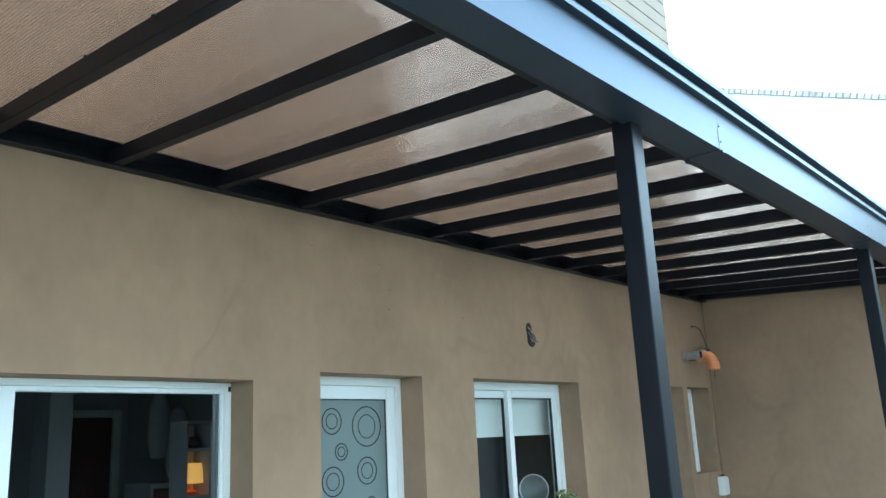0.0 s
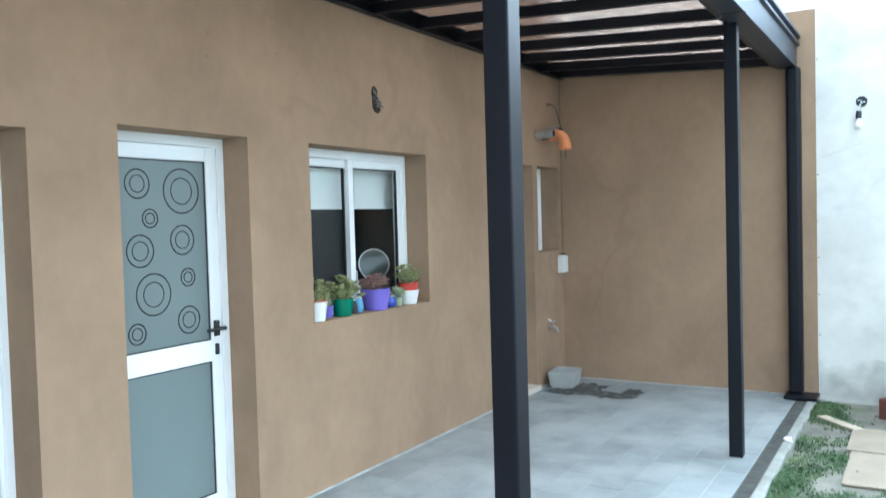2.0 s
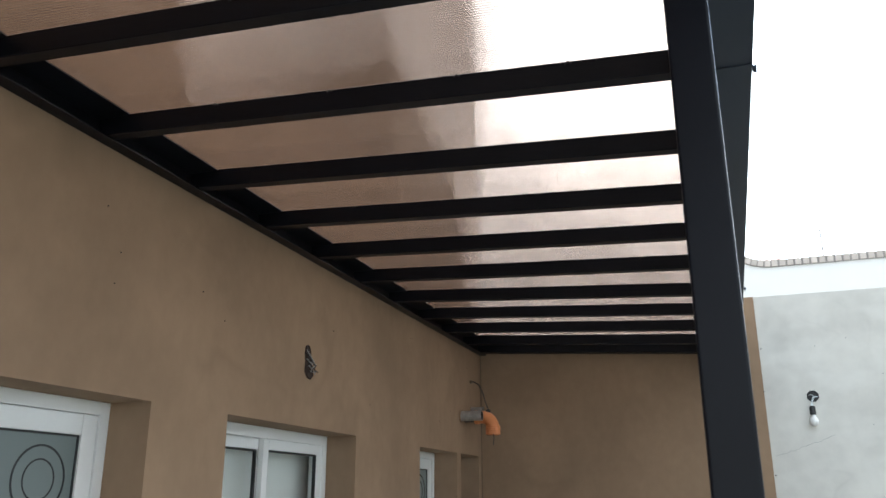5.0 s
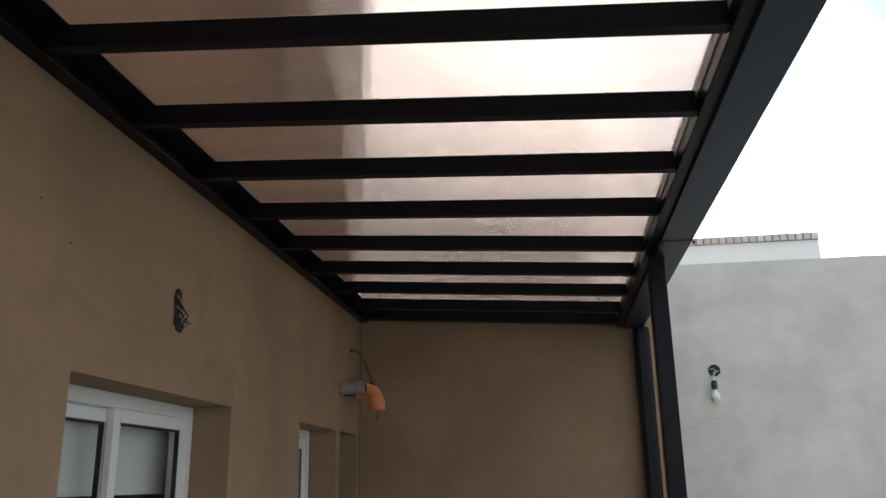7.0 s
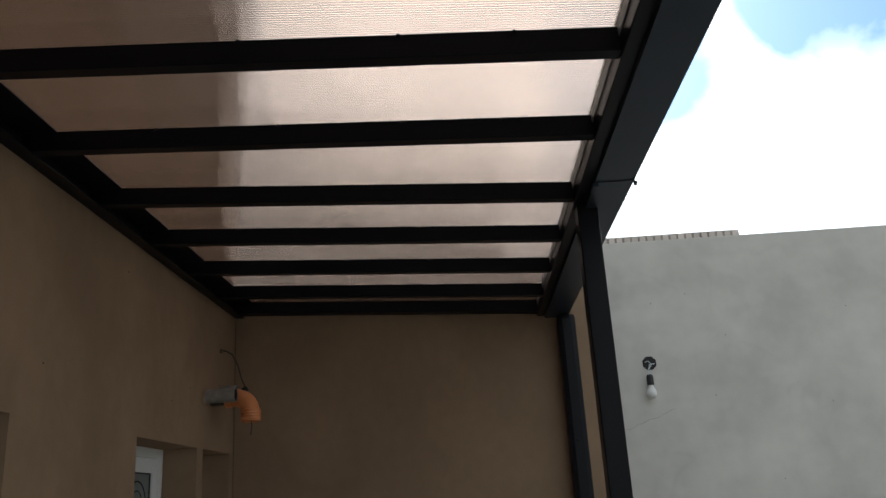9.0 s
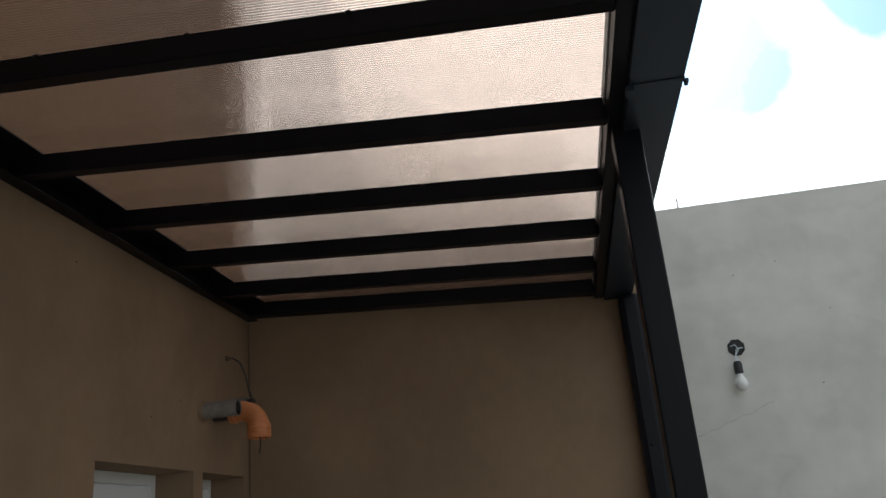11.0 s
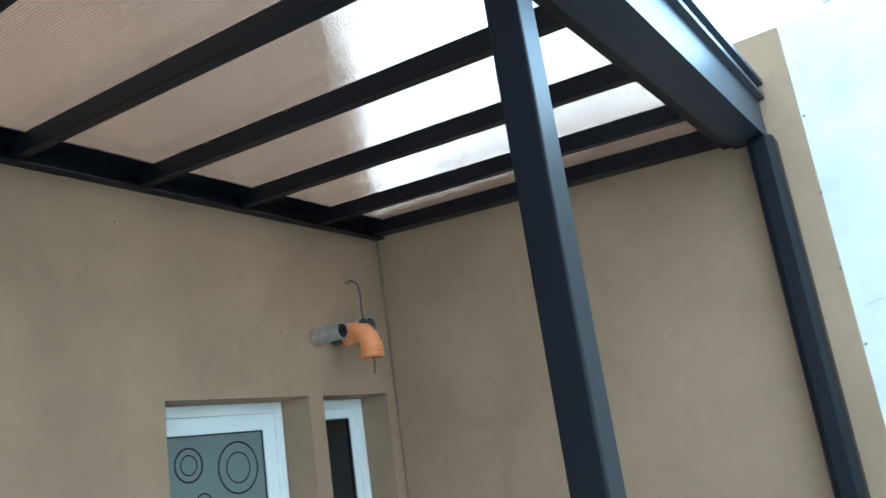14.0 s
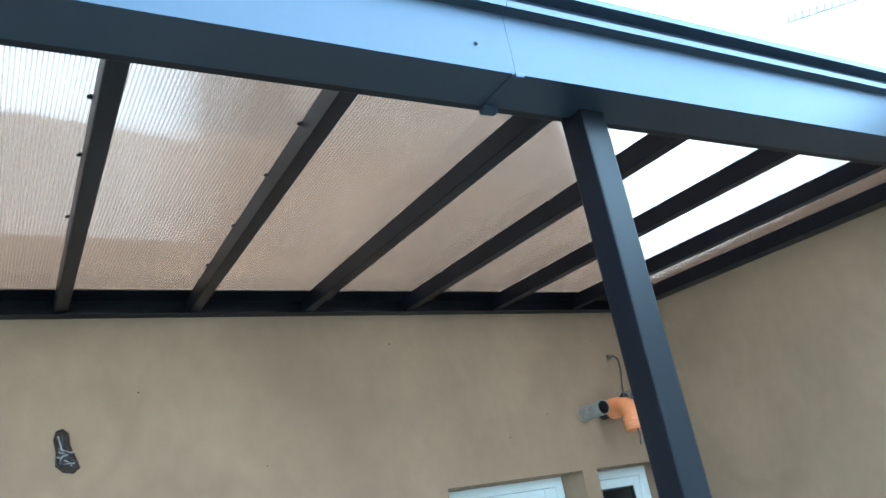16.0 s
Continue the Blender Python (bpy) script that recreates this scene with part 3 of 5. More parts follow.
# fluted sheets, each over two bays
for i in range(-1, len(RY), 2):
    y0 = RY[i] + 0.027 if i >= 0 else -0.40
    y1 = RY[i + 2] + 0.023 if i + 2 < len(RY) else EY - 0.004
    shm = bmesh.new()
    vs = [shm.verts.new((x, y, under(x) + 0.0775 + dz)) for x in (WX + 0.012, -1.66) for y in (y0, y1) for dz in (0.0, 0.006)]
    for f in ((0, 1, 3, 2), (4, 6, 7, 5), (0, 4, 5, 1), (2, 3, 7, 6), (0, 2, 6, 4), (1, 5, 7, 3)):
        shm.faces.new([vs[k] for k in f])
    sheet = part("roof_sheet", shm, SHEET, pergola, "bronze fluted polycarbonate sheet")
screw = None
for k, y in enumerate(RY):
    if k % 2 == 0 and k > 0:
        xs = (-2.77, -2.32, -2.0)
    else:
        xs = (-3.2, -2.77, -2.34, -2.0)
    if (k - 14) % 4 == 0:
        continue
    for x in xs:
        p = Matrix.Translation((x + 0.02 * math.sin(7 * k), y + SKEW.get(k - 12, 0.0) * (x - WX) / (XG - WX) - 0.005, under(x) + 0.062))
        if screw is None:
            screw = part("roof_screw", lathe(bmesh.new(), [(0, 0.008), (0.005, 0.007), (0.005, 0.003), (0.010, 0.002), (0.010, 0)], None, 10), RUBBER, pergola)
            screw.matrix_basis = p
        else:
            again(screw, p)

part("edge_strip", bbox(XG - 0.004, XG - 0.0005, -0.40, 9.30, under(XG) + 0.044, under(XG) + 0.076), ZINC, pergola, "pale metal closing strip")

# downpipe in the corner of the gutter
downpipe = thing("downpipe", "black square downpipe against the brown end wall", "downpipe")
part("pipe", bbox(-1.585, -1.47, 9.275, EY - 0.003, 0.03, 2.842, bevel=0.03), BLACK, downpipe)
part("shoe", bbox(-1.61, -1.35, 9.16, EY - 0.003, 0.006, 0.035, bevel=0.005), BLACK, downpipe)
for z in (0.9, 2.05):
    part("bracket_screw", lathe(bmesh.new(), [(0, 0.006), (0.007, 0.004), (0.009, 0)], Matrix.Translation((-1.535, 9.275, z)) @ pose(0, 0, 0, 90, 0, 0), 8), BLACK, downpipe)

# ---- doors and windows ----
def ring_frame(x0, x1, y0, y1, z0, z1, w, wt=None, wb=None, bevel=0.003):
    """Four bars round an opening, butted end to end."""
    wt, wb = (w if wt is None else wt), (w if wb is None else wb)
    bm = bmesh.new()
    box(bm, x0, x1, y0, y0 + w, z0, z1, bevel)
    box(bm, x0, x1, y1 - w, y1, z0, z1, bevel)
    box(bm, x0 + 0.001, x1 - 0.001, y0 + w, y1 - w, z1 - wt, z1, bevel)
    if wb:
        box(bm, x0 + 0.001, x1 - 0.001, y0 + w, y1 - w, z0, z0 + wb, bevel)
    return bm


def annulus(bm, x, cy, cz, r, w, seg=40):
    a = [[bm.verts.new((x + dx, cy + q * math.cos(2 * math.pi * i / seg), cz + q * math.sin(2 * math.pi * i / seg))) for i in range(seg)] for q, dx in ((r, 0), (r, 0.0012), (r - w, 0.0012), (r - w, 0))]
    for p, q in zip(a, a[1:]):
        for i in range(seg):
            j = (i + 1) % seg
            bm.faces.new((p[i], p[j], q[j], q[i]))
    return bm


RINGS = ((0.244, 1.845, 0.076), (0.519, 1.812, 0.119), (0.314, 1.672, 0.050), (0.514, 1.557, 0.080), (0.247, 1.510, 0.084), (0.542, 1.360, 0.050), (0.319, 1.288, 0.109), (0.539, 1.135, 0.075), (0.210, 1.100, 0.055))


def glazed_door(name, y0, label, right=True):
    y1 = y0 + 0.819
    d = thing(name, label, "door", kind="structure")
    part("frame", ring_frame(FX, FX - 0.06, y0 + 0.001, y1 - 0.001, 0.046, LINTEL - 0.001, 0.048, 0.05, 0.0), WHITE, d)
    leaf = bmesh.new()
    xa, xb = FX - 0.008, FX - 0.05
    box(leaf, xa, xb, y0 + 0.051, y0 + 0.125, 0.052, 2.047, 0.003)
    box(leaf, xa, xb, y1 - 0.125, y1 - 0.051, 0.052, 2.047, 0.003)
    for z0, z1 in ((0.052, 0.165), (0.892, 1.006), (1.972, 2.047)):
        box(leaf, xa - 0.001, xb + 0.001, y0 + 0.125, y1 - 0.125, z0, z1, 0.003)
    part("leaf", leaf, WHITE, d)
    for z0, z1 in ((1.006, 1.972), (0.165, 0.892)):
        part("gasket", ring_frame(FX - 0.016, FX - 0.03, y0 + 0.1252, y1 - 0.1252, z0 + 0.0002, z1 - 0.0002, 0.007, bevel=0.0), RUBBER, d)
        pane = part("pane", bbox(FX - 0.021, FX - 0.027, y0 + 0.132, y1 - 0.132, z0 + 0.007, z1 - 0.007), FROST, d, "frosted glass pane")
        if z0 > 1:
            for dy, z, r in RINGS:
                for q, w in ((r, 0.0075), (r * 0.60, 0.0058)):
                    part("ring", annulus(bmesh.new(), FX - 0.0208, y0 + dy + 0.014, z, q, w), CLEARLINE, pane, "clear ring etched in the frosted glass")
    hy, k = (y1 - 0.094, 1) if right else (y0 + 0.094, -1)
    hb = bmesh.new()
    box(hb, FX - 0.008, FX + 0.006, hy - 0.018, hy + 0.018, 1.025, 1.112, 0.006)
    tube(hb, [(FX, hy, 1.068), (FX + 0.045, hy, 1.068)], 0.010, 10)
    tube(hb, [(FX + 0.040, hy + 0.024 * k, 1.068), (FX + 0.041, hy, 1.069), (FX + 0.038, hy - 0.100 * k, 1.066)], [0.012, 0.011, 0.009], 10)
    part("handle", hb, RUBBER, d, "black lever handle", True)
    part("lock", bbox(FX - 0.009, FX + 0.004, hy - 0.011, hy + 0.011, 0.925, 0.985, bevel=0.003), RUBBER, d, "black lock cylinder plate")
    tagged(link("threshold", bbox(WX + 0.035, FX - 0.08, y0 - 0.02, y1 + 0.02, -0.02, 0.045, bevel=0.006), STONE), "cream stone door threshold", "threshold", kind="structure")
    return d


glazed_door("door_1", DOOR1[0], "white aluminium door with frosted ring-patterned glass, closed")
glazed_door("door_2", DOOR2[0], "white aluminium door with frosted ring-patterned glass, closed", False)


def sash(parent, x0, y0, y1, z0, z1, w=0.052, pane=True):
    s = part("sash", ring_frame(x0, x0 - 0.03, y0, y1, z0, z1, w, w, w + 0.01), WHITE, parent)
    part("gasket", ring_frame(x0 - 0.006, x0 - 0.024, y0 + w + 0.0003, y1 - w - 0.0003, z0 + w + 0.0103, z1 - w - 0.0003, 0.009, bevel=0.0), RUBBER, s)
    if pane:
        p = part("pane", bbox(x0 - 0.013, x0 - 0.018, y0 + w + 0.009, y1 - w - 0.009, z0 + w + 0.019, z1 - w - 0.009), GLASS, s)
        p.visible_shadow = False
    return s


win = thing("window_1", "white aluminium two-pane sliding window, closed, with blinds half down", "window", kind="structure")
part("frame", ring_frame(FX, FX - 0.09, WINDOW[0] + 0.001, WINDOW[1] - 0.001, WINDOW[2] + 0.001, LINTEL - 0.001, 0.045, 0.055, 0.03), WHITE, win)
sash(win, FX - 0.045, 5.577, 6.215, 1.058, 2.043)
sash(win, FX - 0.010, 6.160, 6.793, 1.058, 2.043)
blind = thing("roller_blind", "white roller blind pulled a third down behind the window", "blind")
part("fabric", bbox(-4.035, -4.038, 5.46, 6.98, 1.735, 2.12), BLIND, blind)
part("bottom_bar", bbox(-4.030, -4.044, 5.46, 6.98, 1.715, 1.735, bevel=0.004), BLIND, blind)
part("roller", tube(bmesh.new(), [(-4.06, 5.45, 2.13), (-4.06, 6.99, 2.13)], 0.022, 12), PLASTIC, blind)

small = thing("window_2", "narrow white aluminium window in a deep opening", "window", kind="structure")
part("frame", ring_frame(FX, FX - 0.07, SMALL[0] + 0.001, SMALL[1] - 0.001, SMALL[2] + 0.001, LINTEL - 0.001, 0.05, 0.05, 0.04), WHITE, small)
sash(small, FX - 0.012, SMALL[0] + 0.052, SMALL[1] - 0.052, SMALL[2] + 0.042, LINTEL - 0.052, 0.048)

slide = thing("door_3", "white aluminium sliding patio door standing open", "door", kind="structure")
part("frame", ring_frame(FX, FX - 0.10, SLIDE[0] + 0.001, SLIDE[1] - 0.001, 0.005, SLIDE[3] - 0.001, 0.035, 0.03, 0.02), WHITE, slide)
trk = bmesh.new()
for x in (FX - 0.02, FX - 0.05, FX - 0.08):
    box(trk, x, x - 0.012, SLIDE[0] + 0.037, SLIDE[1] - 0.037, SLIDE[3] - 0.052, SLIDE[3] - 0.032)
part("top_track", trk, WHITE, slide)
for x in (FX - 0.02, FX - 0.05, FX - 0.08):
    part("jamb_track", bbox(x, x - 0.012, SLIDE[1] - 0.052, SLIDE[1] - 0.036, 0.026, SLIDE[3] - 0.054), TRACK if x < FX - 0.03 else WHITE, slide)
part("end_cap", bbox(FX + 0.001, FX - 0.012, SLIDE[1] - 0.020, SLIDE[1] - 0.004, SLIDE[3] - 0.045, SLIDE[3] - 0.02), RUBBER, slide, "black plastic end cap")
sash(slide, FX - 0.018, SLIDE[0] + 0.04, 2.72, 0.03, SLIDE[3] - 0.036, 0.07)
part("pull", bbox(FX - 0.03, FX - 0.008, SLIDE[1] - 0.060, SLIDE[1] - 0.050, 0.98, 1.06, bevel=0.002), RUBBER, slide, "black latch keeper")

# ---- the room behind the sliding door ----
idoor = thing("interior_door", "brown wooden interior door in a grey frame", "door")
part("frame", ring_frame(-7.695, -7.62, 4.42, 5.15, 0.006, 2.14, 0.07, bevel=0.004), CONCRETE, idoor, "grey door frame")
part("leaf", bbox(-7.69, -7.655, 4.49, 5.08, 0.08, 2.07, bevel=0.004), ROOMDARK, idoor)
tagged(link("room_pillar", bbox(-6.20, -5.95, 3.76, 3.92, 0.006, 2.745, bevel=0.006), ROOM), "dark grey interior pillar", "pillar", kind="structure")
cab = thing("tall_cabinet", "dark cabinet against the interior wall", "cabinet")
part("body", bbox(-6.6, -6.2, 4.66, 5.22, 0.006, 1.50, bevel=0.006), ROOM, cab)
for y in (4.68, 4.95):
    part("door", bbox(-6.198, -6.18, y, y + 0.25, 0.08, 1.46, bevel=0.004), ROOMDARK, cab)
shelf = thing("display_niche", "narrow shelf unit with a glowing lamp on it", "shelf")
part("back", bbox(-5.44, -5.42, 4.36, 4.53, 0.006, 1.92), WOOD, shelf)
for y in (4.350, 4.530):
    part("side", bbox(-5.42, -5.22, y, y + 0.010, 0.006, 1.92), ROOM, shelf)
for z in (0.90, 1.20, 1.415, 1.72, 1.90):
    part("board", bbox(-5.42, -5.22, 4.361, 4.529, z, z + 0.02), ROOM, shelf)
lamp = thing("table_lamp", "small lit amber lamp standing on a shelf", "lamp")
LM = Matrix.Translation((-5.31, 4.445, 1.436))
part("base", lathe(bmesh.new(), [(0, 0), (0.05, 0), (0.045, 0.02), (0.012, 0.04), (0.012, 0.08)], LM, 16), TERRA, lamp)
part("shade", lathe(bmesh.new(), [(0.074, 0.075), (0.078, 0.08), (0.075, 0.15), (0.068, 0.205), (0, 0.21)], LM, 18), LAMPGLOW, lamp, "glowing amber shade", True)
for y, z, q, hgt, m, lab in ((4.43, 1.741, 0.045, 0.075, RUBBER, "round dark bowl on the upper shelf"), (4.385, 1.221, 0.02, 0.13, TERRA, "small clay vase below the lamp"), (4.44, 1.221, 0.03, 0.10, YELLOWPL, "amber jar below the lamp"), (4.50, 1.221, 0.022, 0.15, ROOMDARK, "dark wooden vase below the lamp"), (4.49, 0.921, 0.03, 0.15, CONCRETE, "grey jar on the lower shelf"), (4.42, 0.921, 0.025, 0.10, TEAL, "teal cup on the lower shelf")):
    v = thing("vase", lab, "vase", "ornaments on the shelf")
    part("body", lathe(bmesh.new(), [(0, 0), (q * 0.7, 0), (q, hgt * 0.4), (q * 0.6, hgt * 0.8), (q * 0.7, hgt), (q * 0.5, hgt), (0, hgt * 0.6)], Matrix.Translation((-5.27, y, z)), 14), m, v, smooth=True)
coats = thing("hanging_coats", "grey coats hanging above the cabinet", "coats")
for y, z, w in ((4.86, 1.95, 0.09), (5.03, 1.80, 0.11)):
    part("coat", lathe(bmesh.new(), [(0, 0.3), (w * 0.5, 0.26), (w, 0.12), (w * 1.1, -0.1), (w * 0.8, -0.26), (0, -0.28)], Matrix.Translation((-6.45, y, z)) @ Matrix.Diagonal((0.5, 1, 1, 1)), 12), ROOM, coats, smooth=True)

# behind the kitchen window
worktop = tagged(link("worktop", bbox(-4.62, -4.003, 5.2, 7.1, 0.96, 1.0, bevel=0.004), STONE), "pale kitchen worktop behind the window", "worktop")
rackd = thing("dish_plate", "large clear plate leaning in the drying rack", "plate")
part("disc", lathe(bmesh.new(), [(0, 0), (0.075, 0.004), (0.114, 0.02), (0.116, 0.024), (0.075, 0.010), (0, 0.006)], pose(-4.125, 6.735, 1.300, 0, 80, -46), 32), PLATE, rackd, smooth=True)
part("rim", lathe(bmesh.new(), [(0.106, 0.020), (0.116, 0.025), (0.118, 0.029), (0.108, 0.026)], pose(-4.125, 6.735, 1.300, 0, 80, -46), 32), TRACK, rackd, "pale rim of the plate", smooth=True)
part("stand", bbox(-4.20, -4.06, 6.60, 6.86, 1.001, 1.185, bevel=0.006), ZINC, rackd, "wire drying stand")
for y, r, hgt, m, lab in ((6.36, 0.036, 0.33, TEAL, "green bottle of washing-up liquid on the worktop"), (6.47, 0.03, 0.27, PLASTIC, "clear plastic bottle on the worktop"), (5.72, 0.02, 0.30, RUBBER, "dark long-necked bottle on the worktop"), (6.08, 0.06, 0.16, RUBBER, "dark round pot on the worktop")):
    b = thing("bottle" if r < 0.05 else "cooking_pot", lab, "bottle" if r < 0.05 else "pot")
    part("body", lathe(bmesh.new(), [(0, 0), (r, 0), (r, hgt * 0.6), (r * 0.4, hgt * 0.78), (r * 0.4, hgt), (0, hgt)], Matrix.Translation((-4.09, y, 1.001)), 16), m, b, smooth=True)

# ---- plants on the window sill ----
SILLZ = WINDOW[2] + 0.001


def leaf_mesh(size):
    bm = bmesh.new()
    rows = ((0.0, 0.10, 0.0), (0.35, 0.36, 0.05), (0.7, 0.42, 0.16), (1.0, 0.08, 0.36))
    rings = []
    for t, w, up in rows:
        rings.append([bm.verts.new((size * t, size * w * s, size * (up + k))) for s, k in ((-1, 0.06), (0, -0.05), (1, 0.06), (0, 0.10))])
    for a, b in zip(rings, rings[1:]):
        for i in range(4):
            j = (i + 1) % 4
            bm.faces.new((a[i], a[j], b[j], b[i]))
    bm.faces.new(rings[-1])
    return bm


rng = random.Random(4)


def pot_plant(y, x, r, hgt, potmat, plabel, leafmat, spread, tall, n, rim=None, collar=None, size=0.03):
    """A tapered pot with soil and a plant of rosettes of thick leaves."""
    t = thing("potted_plant", plabel, "potted plant", "plants on the window sill", at=Matrix.Translation((x, y, SILLZ)))
    part("pot", lathe(bmesh.new(), [(0, 0), (r * 0.74, 0), (r * 0.96, hgt * 0.86), (r * 0.98, hgt), (r * 0.88, hgt), (r * 0.86, hgt * 0.8), (0, hgt * 0.8)], None, 28), potmat, t, smooth=True)
    top = hgt
    if rim is not None:
        part("inner_pot", lathe(bmesh.new(), [(0, hgt * 0.82), (r * 0.84, hgt * 0.82), (r * 0.90, hgt + collar), (r * 0.80, hgt + collar), (r * 0.76, hgt * 0.95), (0, hgt * 0.95)], None, 28), rim, t, "inner pot standing in the outer pot", True)
        top = hgt + collar
    part("soil", lathe(bmesh.new(), [(0, top * 0.90), (r * 0.76, top * 0.88), (r * 0.74, top * 0.84), (0, top * 0.84)], None, 16), WETCEM, t)
    lb = bmesh.new()
    stem = bmesh.new()
    for c in range(n):
        a = 2 * math.pi * c * 0.618 + rng.uniform(-0.3, 0.3)
        q = spread * math.sqrt((c + 0.5) / n)
        hz = top + tall * (1 - 0.6 * (q / spread) ** 2) * rng.uniform(0.25, 1.45)
        q *= rng.uniform(0.8, 1.3)
        size_c = size * rng.uniform(0.75, 1.45)
        head = Vector((q * math.cos(a), q * math.sin(a), hz))
        tube(stem, [(0.2 * head.x, 0.2 * head.y, top * 0.86), (0.7 * head.x, 0.7 * head.y, top + 0.5 * (hz - top)), head], [0.004, 0.0035, 0.003], 5)
        for k in range(11):
            s = size_c * (0.55 + 0.5 * (k / 10)) * rng.uniform(0.85, 1.15)
            one = leaf_mesh(s)
            tilt = Euler((rng.uniform(-0.2, 0.2), radians(-62 + 6.2 * k + rng.uniform(-14, 14)), 2.39996 * k + a)).to_matrix().to_4x4()
            bmesh.ops.transform(one, matrix=Matrix.Translation(head) @ tilt, verts=one.verts)
            me = bpy.data.meshes.new("tmp")
            one.to_mesh(me)
            one.free()
            lb.from_mesh(me)
            bpy.data.meshes.remove(me)
    part("stem", stem, leafmat, t)
    part("foliage", lb, leafmat, t, smooth=True)
    return t


pot_plant(5.625, -3.765, 0.072, 0.118, POTWHITE, "leafy succulent in a terracotta pot inside a white pot", LEAF, 0.070, 0.10, 22, TERRA, 0.012, 0.022)
pot_plant(5.795, -3.82, 0.045, 0.075, POTVIOLET, "small succulent in a little violet pot", LEAF, 0.055, 0.15, 18, size=0.024)
pot_plant(5.900, -3.775, 0.074, 0.112, POTGREEN, "bushy light green succulent in a green pot", LEAF, 0.105, 0.09, 48, size=0.025)
pot_plant(6.262, -3.775, 0.105, 0.142, POTVIOLET, "pinkish succulent in a violet pot", LEAFPINK, 0.088, 0.075, 46, size=0.023)
pot_plant(6.515, -3.765, 0.036, 0.058, LEAFPALE, "pale rosette succulent in a glass jar", LEAFPALE, 0.035, 0.055, 9, size=0.030)
pot_plant(6.655, -3.770, 0.083, 0.100, POTWHITE, "green succulent in a red pot stacked on a white pot", LEAF, 0.080, 0.095, 46, POTRED, 0.052, 0.024)
for y, x, r, hgt, m, lab in ((6.035, -3.80, 0.033, 0.085, RUBBER, "small dark glass jar on the window sill"), (6.095, -3.80, 0.036, 0.095, BLUEPL, "small blue and white jar on the window sill"), (6.430, -3.775, 0.046, 0.075, POTBLUE, "round glossy blue jar on the window sill")):
    j = thing("jar", lab, "jar", "jars on the window sill")
    part("body", lathe(bmesh.new(), [(0, 0), (r * 0.8, 0), (r, hgt * 0.3), (r, hgt * 0.65), (r * 0.7, hgt * 0.9), (r * 0.7, hgt), (r * 0.6, hgt), (0, hgt * 0.85)], Matrix.Translation((x, y, SILLZ)), 20), m, j, smooth=True)
    part("mouth", lathe(bmesh.new(), [(r * 0.62, hgt * 0.98), (r * 0.74, hgt * 0.98), (r * 0.74, hgt * 1.06), (r * 0.62, hgt * 1.06)], Matrix.Translation((x, y, SILLZ)), 20), PLASTIC, j)

# ---- fittings on the house wall ----
hole = thing("wall_hole", "raw broken hole in the stucco, its inner shade put in as dark colour, with loose wires", "wall hole")
# no recess here: a dark face on the wall carries the hole's shade
hb = bmesh.new()
pts = [(0.0, 0.080), (0.018, 0.062), (0.022, 0.020), (0.040, -0.030), (0.050, -0.062), (0.030, -0.080), (0.000, -0.074), (-0.022, -0.050), (-0.020, 0.0), (-0.028, 0.040), (-0.020, 0.072)]
ring0 = [hb.verts.new((WX + 0.004, 6.215 + y, 2.433 + z)) for y, z in pts]
ring1 = [hb.verts.new((WX + 0.009, 6.215 + y * 1.12, 2.433 + z * 1.06)) for y, z in pts]
ring2 = [hb.verts.new((WX + 0.001, 6.215 + y * 1.25, 2.433 + z * 1.12)) for y, z in pts]
for a, b in ((ring0, ring1), (ring1, ring2)):
    for i in range(len(pts)):
        j = (i + 1) % len(pts)
        hb.faces.new((a[i], a[j], b[j], b[i]))
hb.faces.new(ring0)
part("cavity", hb, DARKHOLE, hole)
for k in range(5):
    r = random.Random(k)
    w = [(WX + 0.006, 6.205 + r.uniform(-0.01, 0.01), 2.47 + r.uniform(-0.03, 0.03))]
    for q in range(5):
        w.append((WX + 0.02 + r.uniform(0, 0.03), 6.225 + r.uniform(-0.035, 0.035), 2.43 - 0.014 * q + r.uniform(-0.01, 0.01)))
    part("wire", tube(bmesh.new(), w, 0.0035, 6), (WIRE, ZINC, WIRE, WIRE, ZINC)[k], hole, smooth=True)

duct = thing("flue_pipe", "short galvanised steel flue stub with black mouth", "pipe")
part("pipe", lathe(bmesh.new(), [(0.036, 0), (0.039, 0), (0.039, 0.207), (0.036, 0.207), (0.036, 0.02), (0, 0.02)], pose(WX - 0.02, 8.800, 2.389, 0, 90, 0), 24), ZINC, duct, smooth=True)
part("seam", bbox(WX, WX + 0.185, 8.796, 8.804, 2.427, 2.431), ZINC, duct)
part("soot_lining", lathe(bmesh.new(), [(0.0355, 0.203), (0.0355, 0.03), (0, 0.03)], pose(WX - 0.02, 8.800, 2.389, 0, 90, 0), 24), WIRE, duct, "black inside", smooth=True)
part("collar", lathe(bmesh.new(), [(0.041, 0), (0.050, 0.004), (0.044, 0.014), (0.041, 0.016)], pose(WX + 0.001, 8.800, 2.389, 0, 90, 0), 20), STUCCO, duct)
elbow = thing("drain_elbow", "orange PVC elbow pipe turned down from the wall", "pipe")
eb = bmesh.new()
ex, ey, ez = -3.465, 8.945, 2.392
path = [(ex - 0.135, ey, ez), (ex - 0.09, ey, ez)] + [(ex - 0.09 + 0.09 * math.sin(radians(a)), ey, ez - 0.09 + 0.09 * math.cos(radians(a))) for a in range(10, 91, 10)] + [(ex, ey, ez - 0.10)]
tube(eb, path, 0.052, 24)
part("bend", eb, ORANGE, elbow, smooth=True)
